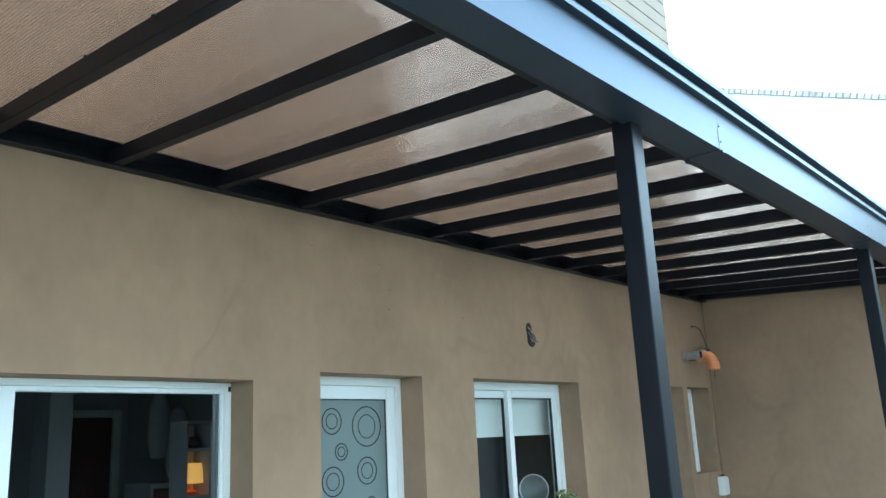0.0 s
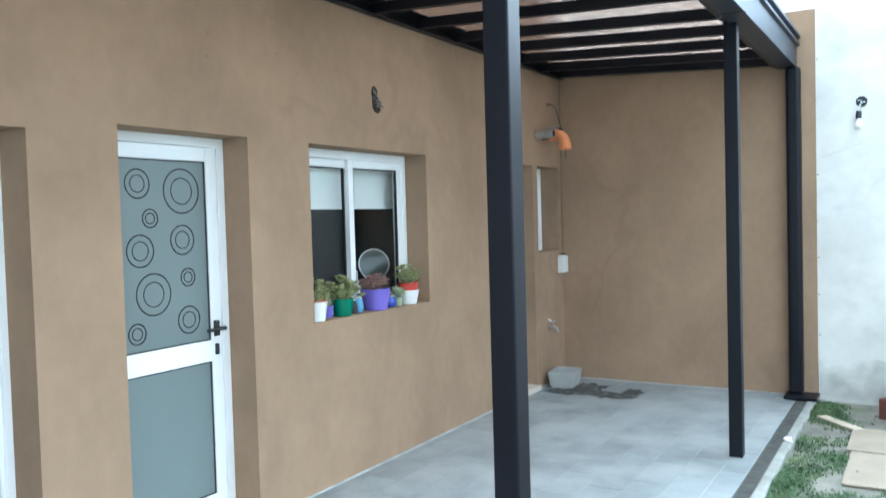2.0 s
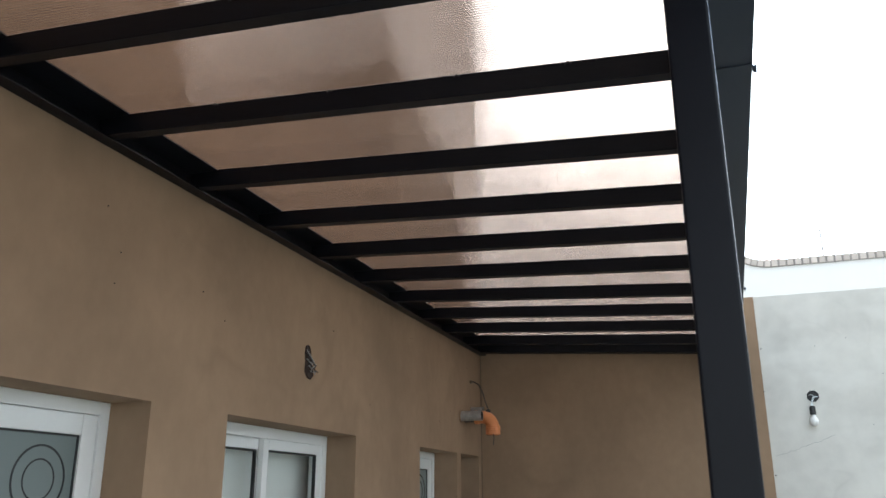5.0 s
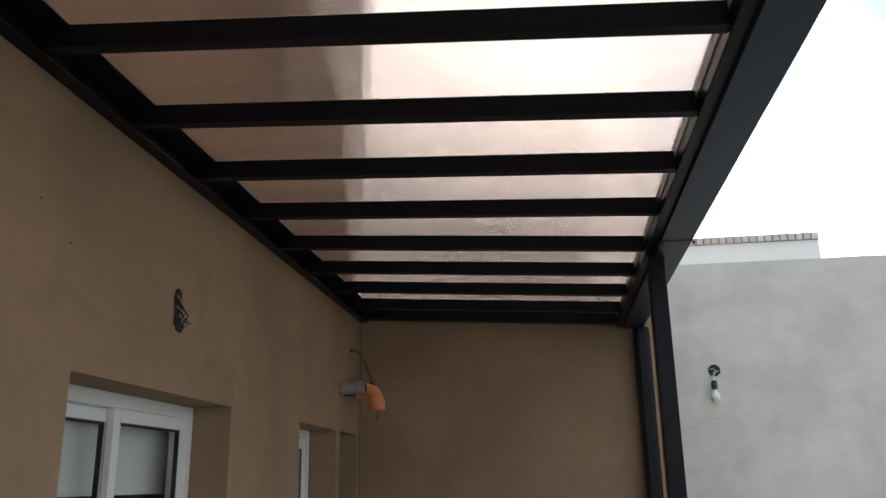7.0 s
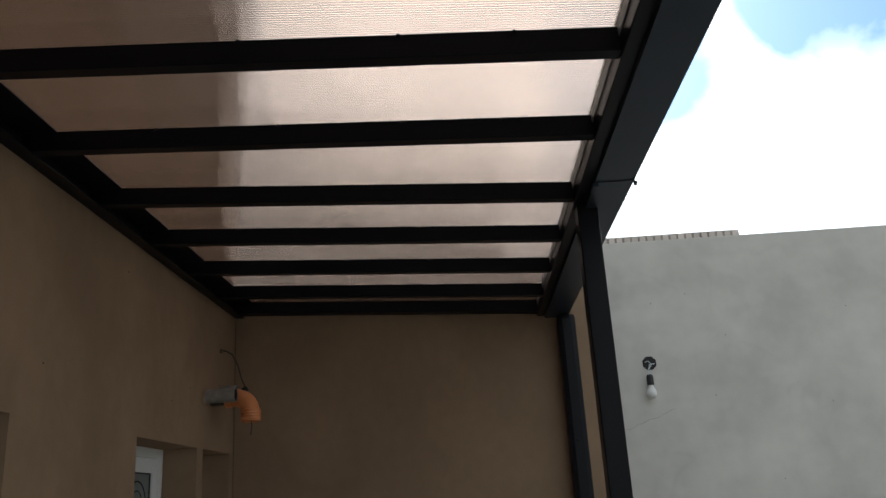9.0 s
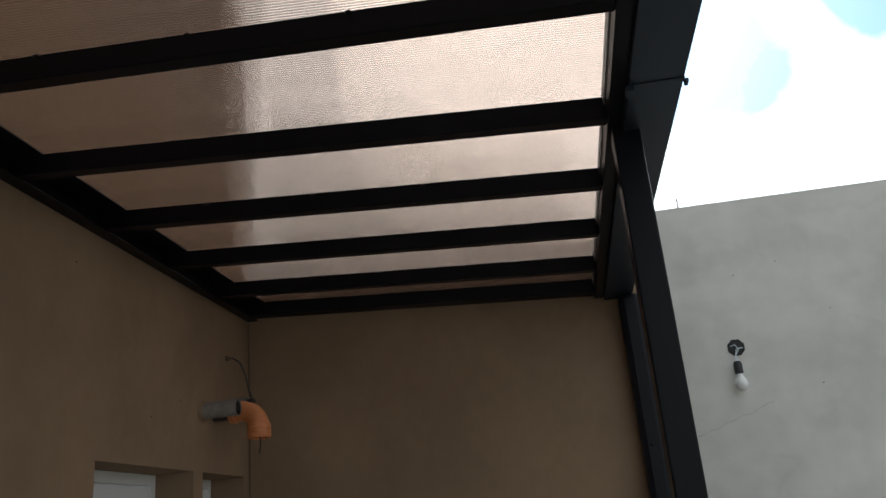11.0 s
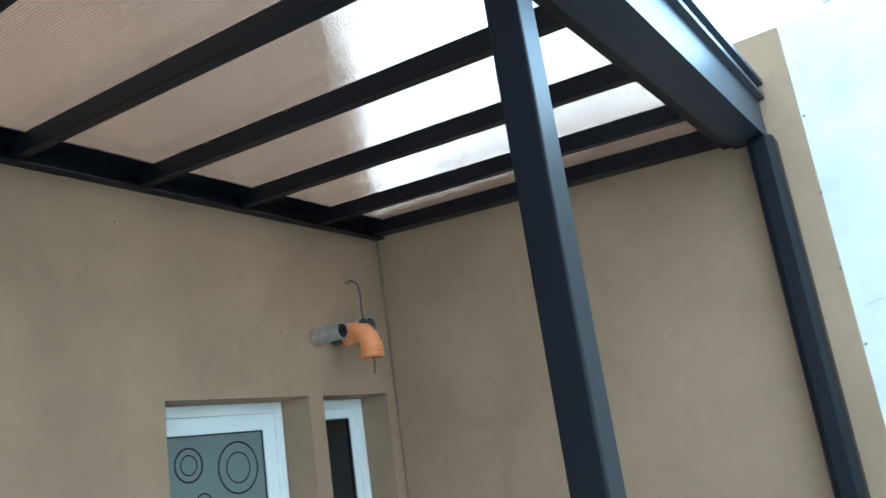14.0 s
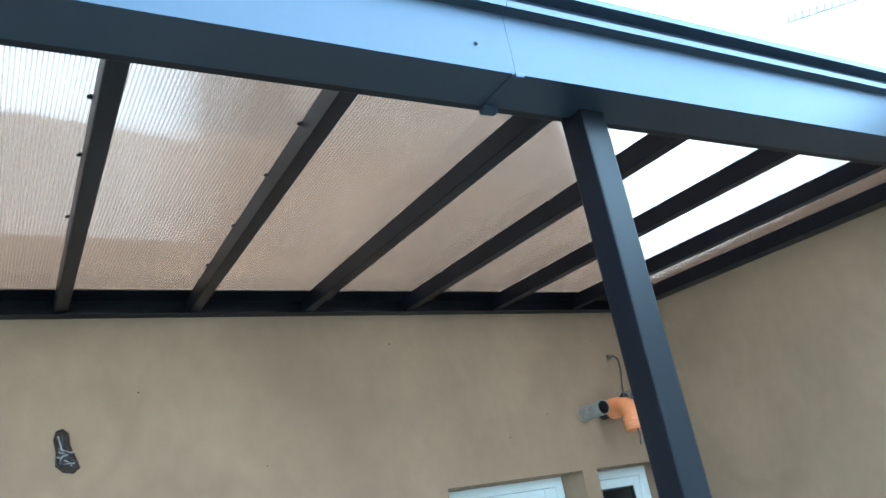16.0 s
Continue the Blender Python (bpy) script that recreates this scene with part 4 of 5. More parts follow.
part("socket", lathe(bmesh.new(), [(0.053, 0.035), (0.058, 0.03), (0.058, -0.035), (0.048, -0.04), (0.046, 0.02)], Matrix.Translation((ex, ey, ez - 0.105)), 24), ORANGE, elbow, smooth=True)
part("wall_socket", lathe(bmesh.new(), [(0.044, 0), (0.057, 0.002), (0.058, 0.030), (0.053, 0.036)], pose(ex - 0.150, ey, ez, 0, 90, 0), 24), ORANGE, elbow, smooth=True)
for dz in (-0.012, 0.006, 0.024):
    part("rib", lathe(bmesh.new(), [(0.057, -0.004), (0.061, -0.002), (0.061, 0.002), (0.057, 0.004)], Matrix.Translation((ex, ey, ez - 0.118 + dz)), 24), ORANGE, elbow, smooth=True)
part("grommet", lathe(bmesh.new(), [(0, 0.022), (0.010, 0.020), (0.020, 0.008), (0.024, -0.006)], pose(ex - 0.040, ey + 0.004, ez + 0.042, 0, 30, 0), 14), RUBBER, elbow, "black cable grommet", True)
# tail joins elbow to wall; its dark colour stands for shade there
part("tail", tube(bmesh.new(), [(WX - 0.01, ey, ez + 0.004), (ex - 0.13, ey, ez + 0.004)], 0.043, 20), WIRE, elbow, "pipe tail in the wall, coloured dark for the shade under the stub", True)
flue2 = thing("rear_flue_pipe", "galvanised flue stub behind the orange elbow", "pipe")
part("pipe", lathe(bmesh.new(), [(0.040, 0), (0.045, 0), (0.045, 0.12), (0.039, 0.12), (0.039, 0.01), (0, 0.01)], pose(WX - 0.02, 9.13, 2.45, 0, 90, 0), 24), ZINC, flue2, smooth=True)
cable = thing("loose_cable", "thin dark cable hanging from the wall through the pipe", "cable")
part("wire", tube(bmesh.new(), [(WX, 9.085, 2.705), (WX + 0.035, 9.09, 2.704), (WX + 0.08, 9.08, 2.675), (WX + 0.125, 9.04, 2.60), (WX + 0.165, 8.985, 2.51), (ex - 0.036, ey + 0.004, ez + 0.055)], 0.0045, 6), WIRE, cable, smooth=True)
part("wire", tube(bmesh.new(), [(-3.465, 8.945, 2.30), (-3.46, 8.95, 2.22), (-3.465, 8.945, 2.17)], 0.004, 6), WIRE, cable, smooth=True)
part("cleat", bbox(WX, WX + 0.018, 9.072, 9.096, 2.692, 2.716, bevel=0.003), CABLEPAINT, cable)
corner = thing("corner_cable", "painted cable clipped down the corner of the walls", "cable")
part("wire", tube(bmesh.new(), [(WX + 0.006, EY - 0.012 + 0.004 * math.sin(3 * z), z) for z in [2.98 - 0.1 * i for i in range(18)]], 0.0036, 6), CABLEPAINT, corner, smooth=True)

outlet = thing("outdoor_socket", "white weatherproof socket box in the corner", "socket")
part("box", bbox(WX + 0.002, WX + 0.055, 9.255, 9.375, 1.06, 1.235, bevel=0.008), PLASTIC, outlet)
part("lid", bbox(WX + 0.055, WX + 0.070, 9.262, 9.368, 1.067, 1.228, bevel=0.006), PLASTIC, outlet)
part("hinge", bbox(WX + 0.02, WX + 0.05, 9.30, 9.33, 1.235, 1.256, bevel=0.003), RUBBER, outlet, "black cable gland")
tap = thing("garden_tap", "old brass tap on the stucco wall", "tap")
tb = bmesh.new()
tube(tb, [(WX, 8.99, 0.555), (WX + 0.07, 8.99, 0.555), (WX + 0.095, 8.99, 0.540), (WX + 0.10, 8.99, 0.505)], [0.011, 0.013, 0.012, 0.010], 10)
part("spout", tb, ZINC, tap, smooth=True)
part("handle", tube(bmesh.new(), [(WX + 0.055, 8.96, 0.612), (WX + 0.055, 9.02, 0.612)], 0.007, 8), ZINC, tap)
part("stem", tube(bmesh.new(), [(WX + 0.055, 8.99, 0.56), (WX + 0.055, 8.99, 0.615)], 0.006, 8), ZINC, tap)
part("hose_nub", tube(bmesh.new(), [(WX, 8.99, 0.62), (WX + 0.03, 8.99, 0.62)], 0.012, 8), PLASTIC, tap)

trough = thing("concrete_trough", "small cast concrete drain basin on the tiles", "basin")
tm = bmesh.new()
for r in ((0.0, 0.0),):
    o = [(-0.13, -0.17), (0.13, -0.17), (0.13, 0.17), (-0.13, 0.17)]
    ringz = [[tm.verts.new((x * s, y * s, z)) for x, y in o] for s, z in ((0.82, 0.0), (1.0, 0.15), (0.80, 0.15), (0.62, 0.04))]
    for a, b in zip(ringz, ringz[1:]):
        for i in range(4):
            j = (i + 1) % 4
            tm.faces.new((a[i], a[j], b[j], b[i]))
    tm.faces.new(ringz[-1])
    tm.faces.new(ringz[0][::-1])
bmesh.ops.bevel(tm, geom=list(tm.edges), offset=0.008, segments=2, affect="EDGES")
part("basin", tm, CONCRETE, trough)
trough.matrix_world = pose(-3.53, 8.98, 0.001, 0, 0, 8)

# ---- boundary wall lamp ----
blamp = thing("wall_bulb", "bare white bulb hanging by its wires from an open wall box", "wall lamp")
BY = EY + 0.012
part("wall_box", lathe(bmesh.new(), [(0, 0.002), (0.036, 0.002), (0.040, 0.006), (0.046, 0.004), (0.046, 0)], pose(-1.012, BY, 2.508, 90, 22.5, 0), 8), RUBBER, blamp, "black octagonal wall box")
for k, (a, b) in enumerate(((-0.030, 0.008), (0.030, -0.006))):
    part("wire", tube(bmesh.new(), [(-1.012 + a, BY - 0.006, 2.508 + b), (-1.012 + a * 0.3, BY - 0.02, 2.520 - 0.02 * k), (-1.012 - a * 0.2, BY - 0.025, 2.495), (-1.030, BY - 0.03, 2.46), (-1.035 + 0.01 * k, BY - 0.045, 2.425)], 0.003, 6), PALEWIRE, blamp, smooth=True)
part("holder", lathe(bmesh.new(), [(0, 0.03), (0.016, 0.028), (0.022, 0.015), (0.022, -0.035), (0.019, -0.037), (0, -0.037)], Matrix.Translation((-1.032, BY - 0.05, 2.400)), 18), RUBBER, blamp, "black lamp holder", True)
part("bulb", lathe(bmesh.new(), [(0.014, 0.0), (0.017, -0.014), (0.030, -0.036), (0.033, -0.055), (0.028, -0.075), (0.014, -0.088), (0, -0.091)], Matrix.Translation((-1.032, BY - 0.05, 2.364)), 24), BULB, blamp, "white opal bulb", True)
ck = bmesh.new()
r = random.Random(9)
line = [(-1.33, 2.06)]
for i in range(16):
    line.append((line[-1][0] + 0.028, line[-1][1] + 0.011 + r.uniform(-0.012, 0.012)))
tube(ck, [(x, BY + 0.0005, z) for x, z in line], [0.0008 + 0.0008 * abs(math.sin(i)) for i in range(len(line))], 5)
for x, z in ((-0.62, 2.28), (-0.50, 2.66), (-0.72, 2.95), (0.1, 2.2), (-0.28, 1.75), (-0.95, 2.9), (0.3, 2.8), (-0.05, 1.2)):
    lathe(ck, [(0, 0.002), (0.003, 0.001), (0.005, 0)], pose(x, BY, z, 90, 0, 0), 6)
tagged(link("wall_cracks", ck, CONCRETE), "fine crack and nail holes in the grey render", "crack", kind="structure")
# dots on the stucco surface, dark to give the shade of pin holes
hc = bmesh.new()
for i in range(14):
    q = random.Random(100 + i)
    lathe(hc, [(0, 0.002), (0.003, 0.0015), (0.004, 0)], pose(WX, q.uniform(4.0, 9.2), q.uniform(2.15, 2.9), 0, 90, 0), 6)
tagged(link("stucco_pin_holes", hc, DARKHOLE), "pin holes in the brown stucco, drawn as dots coloured with their shade", "holes", kind="structure")
nk = bmesh.new()
for i in range(9):
    z = 0.2 + 0.34 * i + r.uniform(-0.05, 0.05)
    lathe(nk, [(0, 0.003), (0.003, 0.002), (0.006, 0)], pose(-1.355 + r.uniform(-0.012, 0.012), EY - 0.0005, z, 90, 0, 0), 6)
tagged(link("plaster_crumbs", nk, WETCEM), "crumbs of render along the paint edge", "crumbs", kind="stuff")

# ---- yard ----
pb = bmesh.new()
n = 120
low = []
for i in range(n + 1):
    x = -1.35 + 4.0 * i / n
    top = 0.33 + 0.10 * noise.noise(Vector((x * 2.1, 0, 0))) + 0.05 * noise.noise(Vector((x * 9, 3, 0)))
    low.append((pb.verts.new((x, BY - 0.014, -0.05)), pb.verts.new((x, BY - 0.010, top * 0.6)), pb.verts.new((x, BY - 0.004, top)), pb.verts.new((x, BY + 0.004, top + 0.02))))
for a, b in zip(low, low[1:]):
    for k in range(3):
        pb.faces.new((a[k], b[k], b[k + 1], a[k + 1]))
tagged(link("wall_plinth", pb, PLINTH, smooth=True), "rough darker mortar splash along the foot of the wall", "plinth", kind="structure")
def yard_thing(name, label, category, group=""):
    return thing(name, label, category, group)


GZ = -0.034
cardb = yard_thing("cardboard_sheet", "flattened cardboard box lying on the grass", "cardboard")
part("flap", bbox(-1.00, 0.55, 7.10, 7.84, GZ + 0.006, GZ + 0.016), CARD, cardb).matrix_basis = pose(0, 0, 0, 0, 0, 0)
part("flap", bbox(-1.03, -0.615, 7.846, 8.48, GZ + 0.012, GZ + 0.022), CARD, cardb)
part("flap", bbox(-0.610, 0.52, 7.846, 8.50, GZ + 0.010, GZ + 0.020), CARD, cardb)
# flap is uncut; this dark patch gives the shaded look of a slot
part("hand_slot", bbox(-0.60, -0.50, 7.46, 7.485, GZ + 0.0155, GZ + 0.0172, bevel=0.0005), WETCEM, cardb, "dark patch on the cardboard giving the shade of its hand hole")
plank = yard_thing("plank", "short pale wooden plank on the soil", "plank")
part("board", bbox(-0.22, 0.22, -0.045, 0.045, 0.0, 0.02, bevel=0.004), WOOD, plank)
plank.matrix_world = pose(-1.13, 8.60, GZ + 0.004, 0, 0, -49)
rustbox = yard_thing("red_planter", "rust-red rectangular planter box on the soil", "planter")
part("body", ring_frame(0.0, 0.34, -0.11, 0.11, 0.0, 0.16, 0.02, bevel=0.004), RUST, rustbox)
part("soil", bbox(0.02, 0.32, -0.09, 0.09, 0.01, 0.12), WETCEM, rustbox)
rustbox.matrix_world = pose(-0.83, 9.02, GZ, 0, 0, -28)


def bucket(x, y, r, hgt, m, band, lab):
    t = yard_thing("bucket", lab, "bucket", "buckets under the boards")
    part("body", lathe(bmesh.new(), [(0, 0), (r * 0.86, 0), (r * 0.93, hgt * 0.5), (r * 0.93, hgt * 0.52), (r, hgt), (r * 1.05, hgt), (r * 1.05, hgt * 0.93), (r * 0.96, hgt * 0.93), (r * 0.9, hgt * 0.1), (0, hgt * 0.1)], Matrix.Translation((x, y, GZ + 0.001)), 28), m, t, smooth=True)
    if band:
        part("band", lathe(bmesh.new(), [(r * 0.885, hgt * 0.12), (r * 0.900, hgt * 0.12), (r * 0.945, hgt * 0.46), (r * 0.93, hgt * 0.46)], Matrix.Translation((x, y, GZ + 0.001)), 28), band, t, "red band round the bucket")
    part("handle", tube(bmesh.new(), [(x + r * 1.06 * math.cos(a), y - 0.02 - 0.10 * math.sin(a) ** 2 - r * 0.75 * abs(math.sin(a)), GZ + hgt * 0.88 - 0.11 * math.sin(a)) for a in [math.pi * i / 14 for i in range(15)]], 0.0042, 6), PLASTIC, t, "white wire handle", True)
    return t


bucket(-0.455, 8.72, 0.155, 0.23, RUBBER, RUST, "black bucket with a red band and white handle")
bucket(-0.06, 8.76, 0.165, 0.22, NAVY, None, "dark blue bucket holding up the boards")
SLANT = pose(0, 8.47, 0.222, 9, 0, 0)      # the boards lean up towards the wall


def on_boards(x, y, z, rx=0, ry=0, rz=0):
    return SLANT @ pose(x, y, z, rx, ry, rz)


low = yard_thing("framed_board", "white board in a dark frame lying across the buckets", "board")
part("panel", bbox(-0.645, 0.75, 0.065, 0.675, 0.0, 0.016), POTWHITE, low)
for x0, x1, y0, y1 in ((-0.665, 0.77, 0.045, 0.064), (-0.665, 0.77, 0.676, 0.695), (-0.665, -0.646, 0.0645, 0.6755), (0.751, 0.77, 0.0645, 0.6755)):
    part("rim", bbox(x0, x1, y0, y1, -0.006, 0.022, bevel=0.002), ROOMDARK, low, "dark brown frame bar")
low.matrix_world = SLANT
top = yard_thing("wooden_board", "pale worn wooden board with raised rim on the white board", "board")
part("panel", bbox(-0.575, 0.70, 0.020, 0.640, 0.024, 0.036, bevel=0.002), WOOD, top)
for x0, x1, y0, y1 in ((-0.600, 0.72, -0.004, 0.019), (-0.600, 0.72, 0.641, 0.662), (-0.600, -0.576, 0.0195, 0.6405)):
    part("rim", bbox(x0, x1, y0, y1, 0.0235, 0.046, bevel=0.003), WOOD, top)
top.matrix_world = SLANT
cloth = yard_thing("blue_sheet", "worn blue plastic sheet crumpled on the boards", "plastic sheet")
cm = bmesh.new()
bmesh.ops.create_grid(cm, x_segments=40, y_segments=18, size=0.5)
for v in cm.verts:
    x, y = v.co.x * 1.05, v.co.y * 0.50
    v.co = Vector((x + 0.03 * noise.noise(Vector((y * 5, 1, 0))), y + 0.04 * noise.noise(Vector((x * 4, 2, 0))), 0.006 + 0.012 * abs(noise.noise(Vector((x * 7, y * 7, 5))))))
bmesh.ops.solidify(cm, geom=list(cm.faces), thickness=0.002)
part("sheet", cm, FADEDBLUE, cloth, smooth=True)
cloth.matrix_world = on_boards(0.03, 0.33, 0.037)
navy = yard_thing("navy_box", "dark blue box under the white rack", "box")
part("body", bbox(0, 0.50, -0.07, 0.07, 0, 0.075, bevel=0.006), NAVY, navy)
part("lid", bbox(-0.004, 0.504, -0.074, 0.074, 0.0755, 0.088, bevel=0.004), NAVY, navy)
navy.matrix_world = on_boards(-0.26, 0.20, 0.056, 0, -3, 6)
ball = yard_thing("green_ball", "lime green plastic ball on the boards", "ball")
part("shell", lathe(bmesh.new(), [(0.056 * math.sin(math.pi * i / 16), 0.056 - 0.056 * math.cos(math.pi * i / 16)) for i in range(17)], None, 24), GREENPL, ball, smooth=True)
ball.matrix_world = on_boards(-0.515, 0.55, 0.038)
RACK = on_boards(-0.405, 0.19, 0.048, 0, -8, 9)
rack = yard_thing("book_rack", "small white wooden rack holding colourful booklets", "rack")
for x in (0.0, 0.47):
    pan = bmesh.new()
    prof = [(0.0, 0.0), (0.0, 0.26), (0.012, 0.276), (0.035, 0.280), (0.14, 0.255), (0.14, 0.0)]
    fr = [pan.verts.new((x, y, z)) for y, z in prof]
    bk_ = [pan.verts.new((x + 0.022, y, z)) for y, z in prof]
    for q in range(6):
        pan.faces.new((fr[q], fr[(q + 1) % 6], bk_[(q + 1) % 6], bk_[q]))
    pan.faces.new(fr[::-1])
    pan.faces.new(bk_)
    part("end_panel", pan, POTWHITE, rack)
for z in (0.055, 0.158):
    part("rail", bbox(0.0225, 0.4695, 0.004, 0.020, z, z + 0.036, bevel=0.004), POTWHITE, rack)
    part("shelf", bbox(0.0225, 0.4695, 0.0205, 0.135, z, z + 0.010), POTWHITE, rack)
rack.matrix_world = RACK
cols = (TEAL, GREENPL, TEAL, TEAL, BLUEPL, YELLOWPL, BLUEPL, TEAL, BLUEPL, TEAL, ORANGE, TEAL, YELLOWPL)
rb = random.Random(6)
for i, m in enumerate(cols):
    bk = yard_thing("book", "thin colourful booklet standing in the white rack", "book", "booklets in the rack")
    hgt = 0.085 + 0.035 * rb.random()
    part("cover", bbox(0, 0.012, 0, 0.09, 0, hgt, bevel=0.001), m, bk)
    part("pages", bbox(0.002, 0.010, 0.002, 0.092, 0.003, hgt + 0.001), POTWHITE, bk)
    bk.matrix_world = RACK @ pose(0.045 + 0.031 * i, 0.028, 0.170, 0, rb.uniform(2, 14), 0)
bowl = yard_thing("white_bowl", "white bowl leaning behind the rack", "bowl")
part("body", lathe(bmesh.new(), [(0, 0), (0.05, 0), (0.085, 0.05), (0.09, 0.085), (0.082, 0.085), (0.045, 0.012), (0, 0.012)], None, 24), POTWHITE, bowl, smooth=True)
bowl.matrix_world = on_boards(-0.30, 0.585, 0.240, 62, 0, 0)
prop = yard_thing("cardboard_box", "plain cardboard box under the bowl behind the rack", "box")
part("body", bbox(-0.12, 0.50, -0.08, 0.08, 0, 0.150, bevel=0.004), CARD, prop)
part("tape", bbox(-0.121, 0.501, -0.02, 0.02, 0.1502, 0.1512), WOOD, prop)
prop.matrix_world = on_boards(-0.27, 0.555, 0.049)
jug = yard_thing("white_jug", "white plastic tub at the front of the boards", "tub")
part("body", lathe(bmesh.new(), [(0, 0), (0.05, 0), (0.065, 0.03), (0.068, 0.12), (0.045, 0.15), (0.030, 0.155), (0.026, 0.15), (0.05, 0.11), (0.05, 0.02), (0, 0.02)], None, 20), POTWHITE, jug, smooth=True)
jug.matrix_world = on_boards(0.10, 0.16, 0.052)
bag = yard_thing("plastic_bag", "crumpled translucent white plastic bag on the box", "plastic bag")
bgm = bmesh.new()
bmesh.ops.create_icosphere(bgm, subdivisions=4, radius=0.19)
for v in bgm.verts:
    k = 1 + 0.34 * noise.noise(v.co * 8 + Vector((3, 1, 0))) + 0.16 * noise.noise(v.co * 24)
    v.co = Vector((v.co.x * k * 1.15, v.co.y * k * 0.45, 0.10 + v.co.z * k * 0.62))
part("film", bgm, BAG, bag, smooth=True)
bag.matrix_world = on_boards(0.10, 0.56, 0.20)

# loose litter and stones by the kerb
lit = bmesh.new()
r = random.Random(21)
for i in range(90):
    x, y = -1.34 + abs(r.gauss(0, 0.7)), r.uniform(3.5, 9.3)
    s = r.uniform(0.006, 0.022)
    bmesh.ops.create_icosphere(lit, subdivisions=1, radius=s, matrix=Matrix.LocRotScale((x, y, GZ + s * 0.2), Euler((r.random(), r.random(), r.random())), (1, r.uniform(0.6, 1.2), 0.5)))
tagged(link("rubble", lit, SOIL), "scattered pale rubble and stones on the soil", "rubble", kind="stuff")
straw = bmesh.new()
for i in range(70):
    x, y = r.uniform(-1.33, -0.1), r.uniform(4.6, 7.0)
    a, ln = r.uniform(0, 6.283), r.uniform(0.015, 0.06)
    z = GZ + r.uniform(0.012, 0.024)
    tube(straw, [(x, y, z), (x + ln * math.cos(a), y + ln * math.sin(a), z + r.uniform(-0.006, 0.008))], r.uniform(0.001, 0.0025), 4)
tagged(link("straw", straw, WOOD), "pale straw and scraps lying in the grass", "straw", kind="stuff")
rag = yard_thing("crumpled_paper", "crumpled grey paper scrap on the grass", "paper")
rg = bmesh.new()
bmesh.ops.create_grid(rg, x_segments=14, y_segments=10, size=0.5)
for v in rg.verts:
    v.co = Vector((v.co.x * 0.20, v.co.y * 0.13, 0.035 + 0.045 * noise.noise(Vector((v.co.x * 5, v.co.y * 5, 2)))))
bmesh.ops.solidify(rg, geom=list(rg.faces), thickness=0.002)
part("sheet", rg, CONCRETE, rag)
rag.matrix_world = pose(-0.50, 6.93, GZ + 0.005, 0, 0, 15)

lump = yard_thing("plaster_lump", "small broken lump of white plaster on the kerb", "lump")
lm = bmesh.new()
bmesh.ops.create_icosphere(lm, subdivisions=3, radius=0.03)
for v in lm.verts:
    v.co *= 1 + 0.9 * noise.noise(v.co * 55)
    v.co = Vector((v.co.x * 0.9, v.co.y * 1.3, 0.008 + v.co.z * 0.4))
part("body", lm, POTWHITE, lump)
lump.matrix_world = pose(-1.395, 7.86, 0.004, 0, 0, 20)
offcut = yard_thing("metal_offcut", "flat dark metal offcut lying in the grass", "offcut")
part("strip", bbox(-0.075, 0.075, -0.014, 0.014, 0.0, 0.006, bevel=0.001), ZINC, offcut)
offcut.matrix_world = pose(-0.69, 6.80, GZ + 0.022, 0, 3, 4)

# dark cement stains on the tiles
st = bmesh.new()
for cx, cy, rx, ry, seed in ((-3.30, 8.95, 0.17, 0.22, 1), (-3.10, 8.75, 0.16, 0.14, 2), (-2.93, 8.72, 0.15, 0.10, 3), (-3.42, 8.70, 0.16, 0.11, 4), (-2.86, 8.90, 0.10, 0.12, 5)):
    ringv = []
    for i in range(40):
        a = 2 * math.pi * i / 40
        k = 1 + 0.55 * noise.noise(Vector((2.2 * math.cos(a), 2.2 * math.sin(a), seed * 3.7))) + 0.3 * noise.noise(Vector((6 * math.cos(a), 6 * math.sin(a), seed)))
        ringv.append(st.verts.new((cx + rx * k * math.cos(a), cy + ry * k * math.sin(a), 0.0036 + 0.0005 * seed)))
    st.faces.new(ringv)
tagged(link("cement_stain", st, STAIN), "dark dried cement splashes on the tiles", "stain", kind="structure")

# ---- neighbour beyond the boundary wall ----
NY = 16.0
nb = thing("neighbour_house", "white neighbouring house with brick coping and tiled roof", "house")
gab = bmesh.new()
edge = [(-5.92, -0.04), (-5.92, 8.16)] + [(-1.60, 6.52)]
for i in range(13):
    a = radians(180 + 90 * i / 12)
    edge.append((-0.75 + 0.80 * math.cos(a), 6.10 + 0.78 * math.sin(a)))
edge += [(2.05, 5.32), (2.05, -0.04)]
fa = [gab.verts.new((x, NY, z)) for x, z in edge]
fb = [gab.verts.new((x, NY + 0.25, z)) for x, z in edge]
for i in range(len(edge)):
    j = (i + 1) % len(edge)
    gab.faces.new((fa[i], fa[j], fb[j], fb[i]))
gab.faces.new(fa[::-1])
gab.faces.new(fb)
part("wall", gab, WHITEWALL, nb)
# bricks of the coping, one by one along the edge
line = [Vector((x, z)) for x, z in edge[1:-1]]
mb = bmesh.new()
for a, b in zip(line, line[1:]):
    side = Vector((a.y - b.y, b.x - a.x)).normalized()
    side = -side if side.y < 0 else side
    q = [a - side * 0.016, b - side * 0.016, b + side * 0.098, a + side * 0.098]
    f0, f1 = [mb.verts.new((p.x, NY - 0.025, p.y)) for p in q], [mb.verts.new((p.x, NY + 0.265, p.y)) for p in q]
    for i in range(4):
        mb.faces.new((f0[i], f0[(i + 1) % 4], f1[(i + 1) % 4], f1[i]))
    mb.faces.new(f0)
    mb.faces.new(f1[::-1])
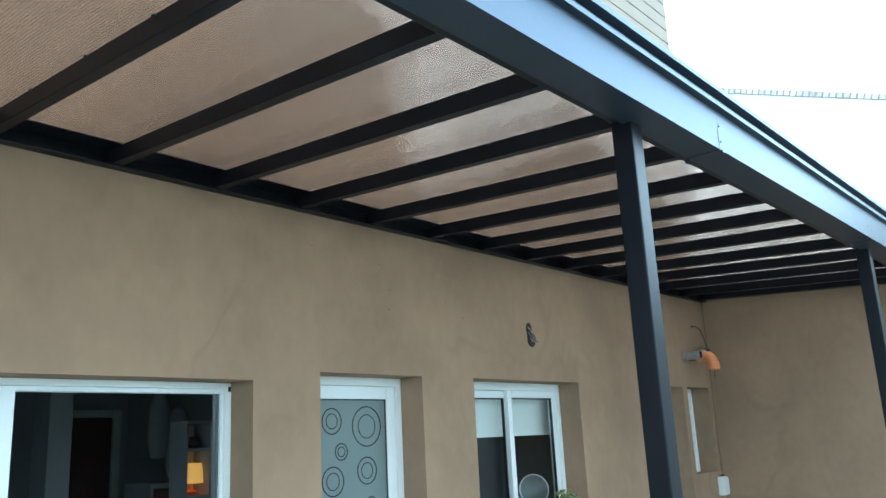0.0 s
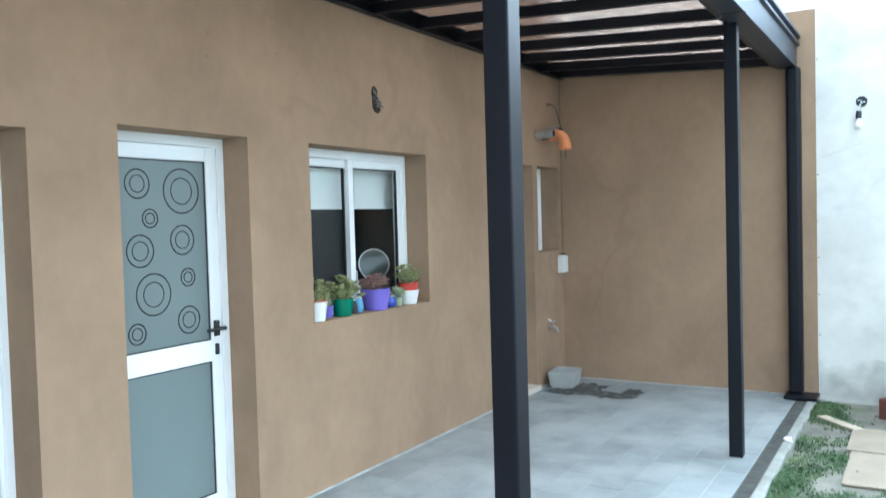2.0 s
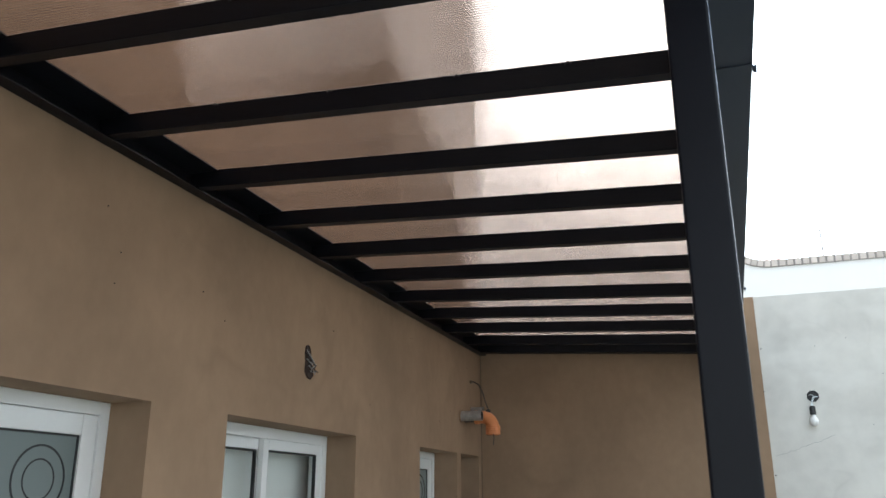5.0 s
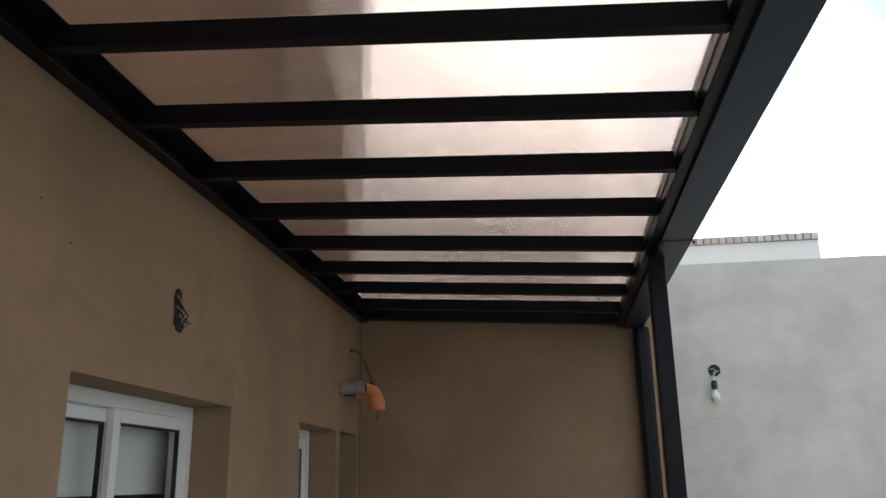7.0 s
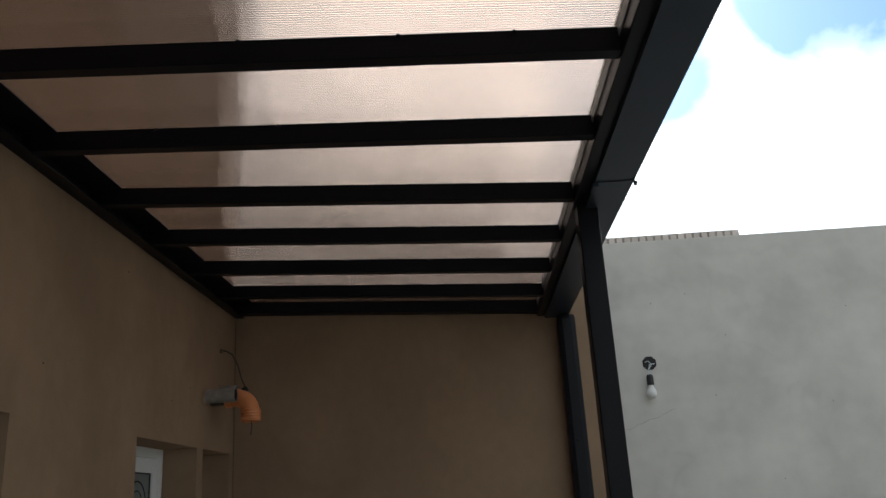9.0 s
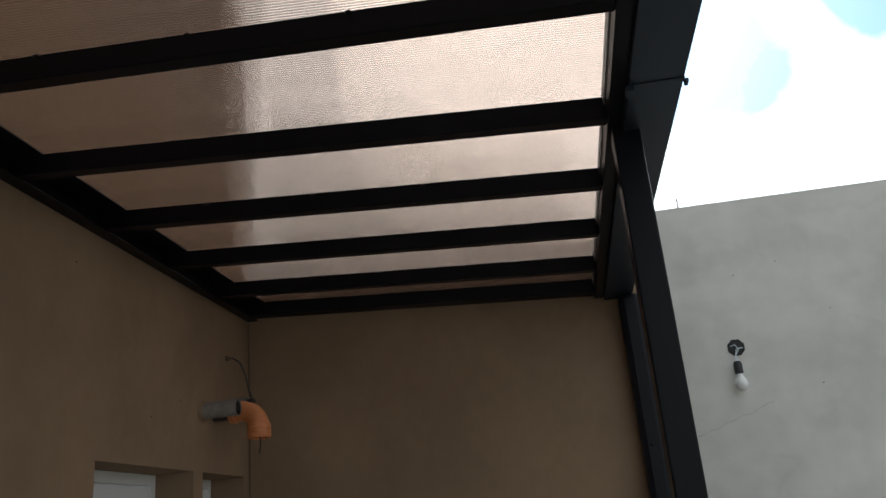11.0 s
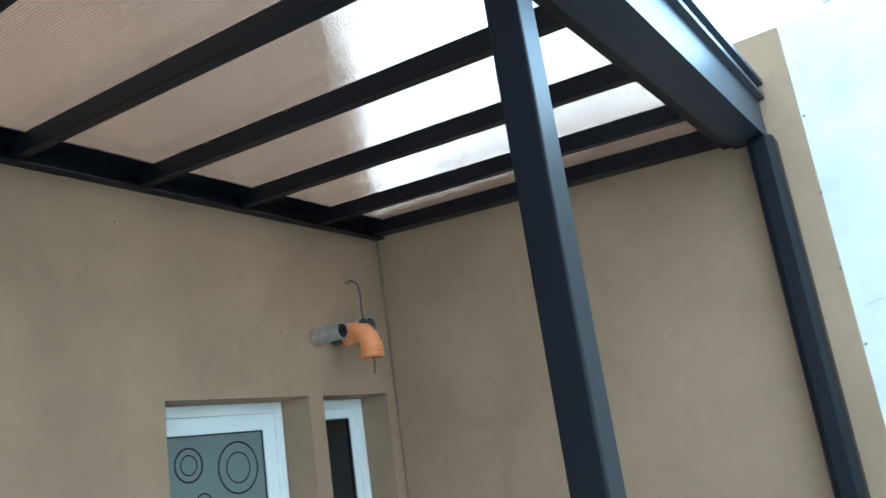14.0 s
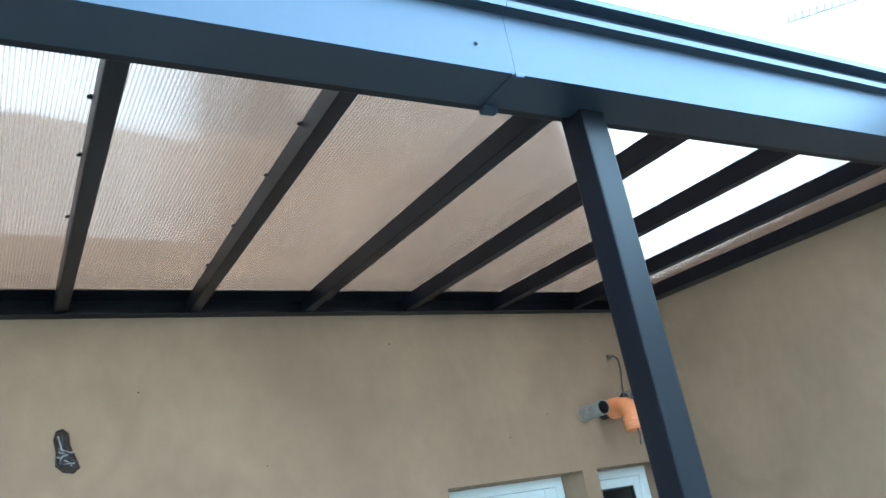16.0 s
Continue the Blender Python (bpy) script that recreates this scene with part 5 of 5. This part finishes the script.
part("mortar", mb, MORTAR, nb, "dark weathered mortar between the coping bricks")
brick = None
cop = []
for a, b in zip(line, line[1:]):
    L = (b - a).length
    n = max(1, round(L / 0.115))
    for i in range(n):
        cop.append((a.lerp(b, (i + 0.5) / n), math.atan2(b.y - a.y, b.x - a.x)))
for p, ang in cop[-1:] + cop[:-1]:
    m = Matrix.Translation((p.x, NY + 0.12, p.y)) @ Matrix.Rotation(-ang, 4, "Y")
    if brick is None:
        brick = part("brick", bbox(-0.043, 0.043, -0.16, 0.16, -0.012, 0.094, bevel=0.006), COPING, nb)
        brick.matrix_basis = m
    else:
        again(brick, m)
tile = None
for i in range(26):
    x = -1.42 + 0.105 * i
    ridge = 0.95 - 0.018 * i
    for k in range(5):
        y0 = NY + 0.30 + 0.30 * k
        z0 = 5.30 + 0.30 * k * 0.40
        if k * 0.30 * 0.40 > ridge * 0.62:
            continue
        m = Matrix.Translation((x, y0, z0)) @ Matrix.Rotation(radians(21), 4, "X")
        if tile is None:
            tb = bmesh.new()
            rows = [[tb.verts.new((0.052 * math.cos(a), yy, 0.045 * math.sin(a))) for a in [math.pi * q / 6 for q in range(7)]] for yy in (0, 0.36)]
            for q in range(6):
                tb.faces.new((rows[0][q], rows[0][q + 1], rows[1][q + 1], rows[1][q]))
            tile = part("roof_tile", tb, ROOFTILE, nb)
            tile.matrix_basis = m
        else:
            again(tile, m)
for i in range(17):
    for k in range(4):
        again(tile, Matrix.Translation((-7.70 + 0.105 * i, NY + 0.30 + 0.30 * k, 8.02 + 0.12 * k)) @ Matrix.Rotation(radians(21), 4, "X"))
part("side_wall", bbox(-7.80, -5.925, NY + 0.05, NY + 0.25, -0.04, 7.98), WHITEWALL, nb)
part("vent_pole", tube(bmesh.new(), [(0.15, NY + 0.9, 5.4), (0.15, NY + 0.9, 6.15)], 0.015, 8), ZINC, nb)
# ---- grass ----
def grass_patch():
    """Blades of short grass, thick near the kerb and thinning into bare soil."""
    r = random.Random(5)
    verts, faces = [], []
    for i in range(300000):
        x, y = r.uniform(-1.385, 1.2), r.uniform(3.6, 9.3)
        d = noise.noise(Vector((x * 1.3, y * 1.3, 0.3))) + 0.6 * noise.noise(Vector((x * 3.4, y * 3.4, 1.3))) + 0.35 * noise.noise(Vector((x * 9, y * 9, 4.3)))
        dens = 0.80 + 1.2 * d - 0.15 * (x + 1.3) - max(0, y - 8.2 + 0.5 * d) * 2.0 * min(1, max(0, (x + 1.25) * 3)) - (0.5 if x > 0 else 0) - max(0, 1.5 * (x + 0.80)) * (1 if y < 6.5 else 0.35) - 1.3 * math.exp(-((x + 0.98) / 0.16) ** 2 - ((y - 7.15) / 0.30) ** 2) - 0.9 * math.exp(-((x + 0.75) / 0.25) ** 2 - ((y - 5.6) / 0.35) ** 2) - max(0, 0.9 * (5.6 - y))
        if x < -1.355:
            dens -= 0.45 - 0.8 * noise.noise(Vector((0, y * 5, 7)))
        if (-1.005 < x < 0.56 and 7.095 < y < 7.845) or (-1.035 < x < 0.53 and 7.84 <= y < 8.505):
            continue
        if r.random() > dens:
            continue
        a, h, w = r.uniform(0, 6.283), r.uniform(0.010, 0.046) * (0.6 + 0.9 * max(0, d)), r.uniform(0.0012, 0.0042)
        ca, sa, ln = math.cos(a), math.sin(a), r.uniform(0.5, 1.5) * h
        b = len(verts)
        verts += [(x - w * sa, y + w * ca, GZ), (x + w * sa, y - w * ca, GZ), (x + ln * ca * 0.5 + w * sa * 0.7, y + ln * sa * 0.5 - w * ca * 0.7, GZ + h * 0.65), (x + ln * ca * 0.5 - w * sa * 0.7, y + ln * sa * 0.5 + w * ca * 0.7, GZ + h * 0.65), (x + ln * ca, y + ln * sa, GZ + h)]
        faces += [(b, b + 1, b + 2, b + 3), (b + 3, b + 2, b + 4)]
    me = bpy.data.meshes.new("grass")
    me.from_pydata(verts, [], faces)
    me.materials.append(GRASS)
    return tagged(new("grass", me), "short patchy green grass beside the patio", "grass", kind="stuff")


grass_patch()

# ---- drain slots and patio tiles ----
slat = None
for i in range(240):
    m = Matrix.Translation((-1.4715, 3.80 + 0.023 * i, 0))
    if slat is None:
        slat = part("slat", bbox(-0.040, 0.040, -0.006, 0.006, -0.020, -0.003), WETCEM, drain)
        slat.matrix_basis = m
    else:
        again(slat, m)
for x0, x1 in ((-1.5175, -1.512), (-1.431, -1.4255)):
    part("edge_bar", bbox(x0, x1, -1.6, EY - 0.06, -0.021, -0.002), WETCEM, drain)

TW, TL = 0.2115, 0.425
kinds = {}
for c in range(12):
    x0 = max(WX + 0.004, -3.835 + c * (TW + 0.0045))
    x1 = min(-3.835 + c * (TW + 0.0045) + TW, -1.524)
    if x1 - x0 < 0.03:
        continue
    y = -1.58 - (0.215 if c % 2 else 0.0)
    while y < EY - 0.02:
        ya, yb = max(y, -1.59), min(y + TL, EY - 0.004)
        y += TL + 0.0045
        if yb - ya < 0.03:
            continue
        key = (round(x1 - x0, 3), round(yb - ya, 3))
        m = Matrix.Translation(((x0 + x1) / 2, (ya + yb) / 2, 0.0004 * math.sin(37 * x0 + 11 * ya)))
        if key not in kinds:
            hx, hy = (x1 - x0) / 2, (yb - ya) / 2
            kinds[key] = part("tile", bbox(-hx, hx, -hy, hy, -0.012, -0.0015, bevel=0.001), TILE, floor)
            kinds[key].matrix_basis = m
        else:
            again(kinds[key], m)
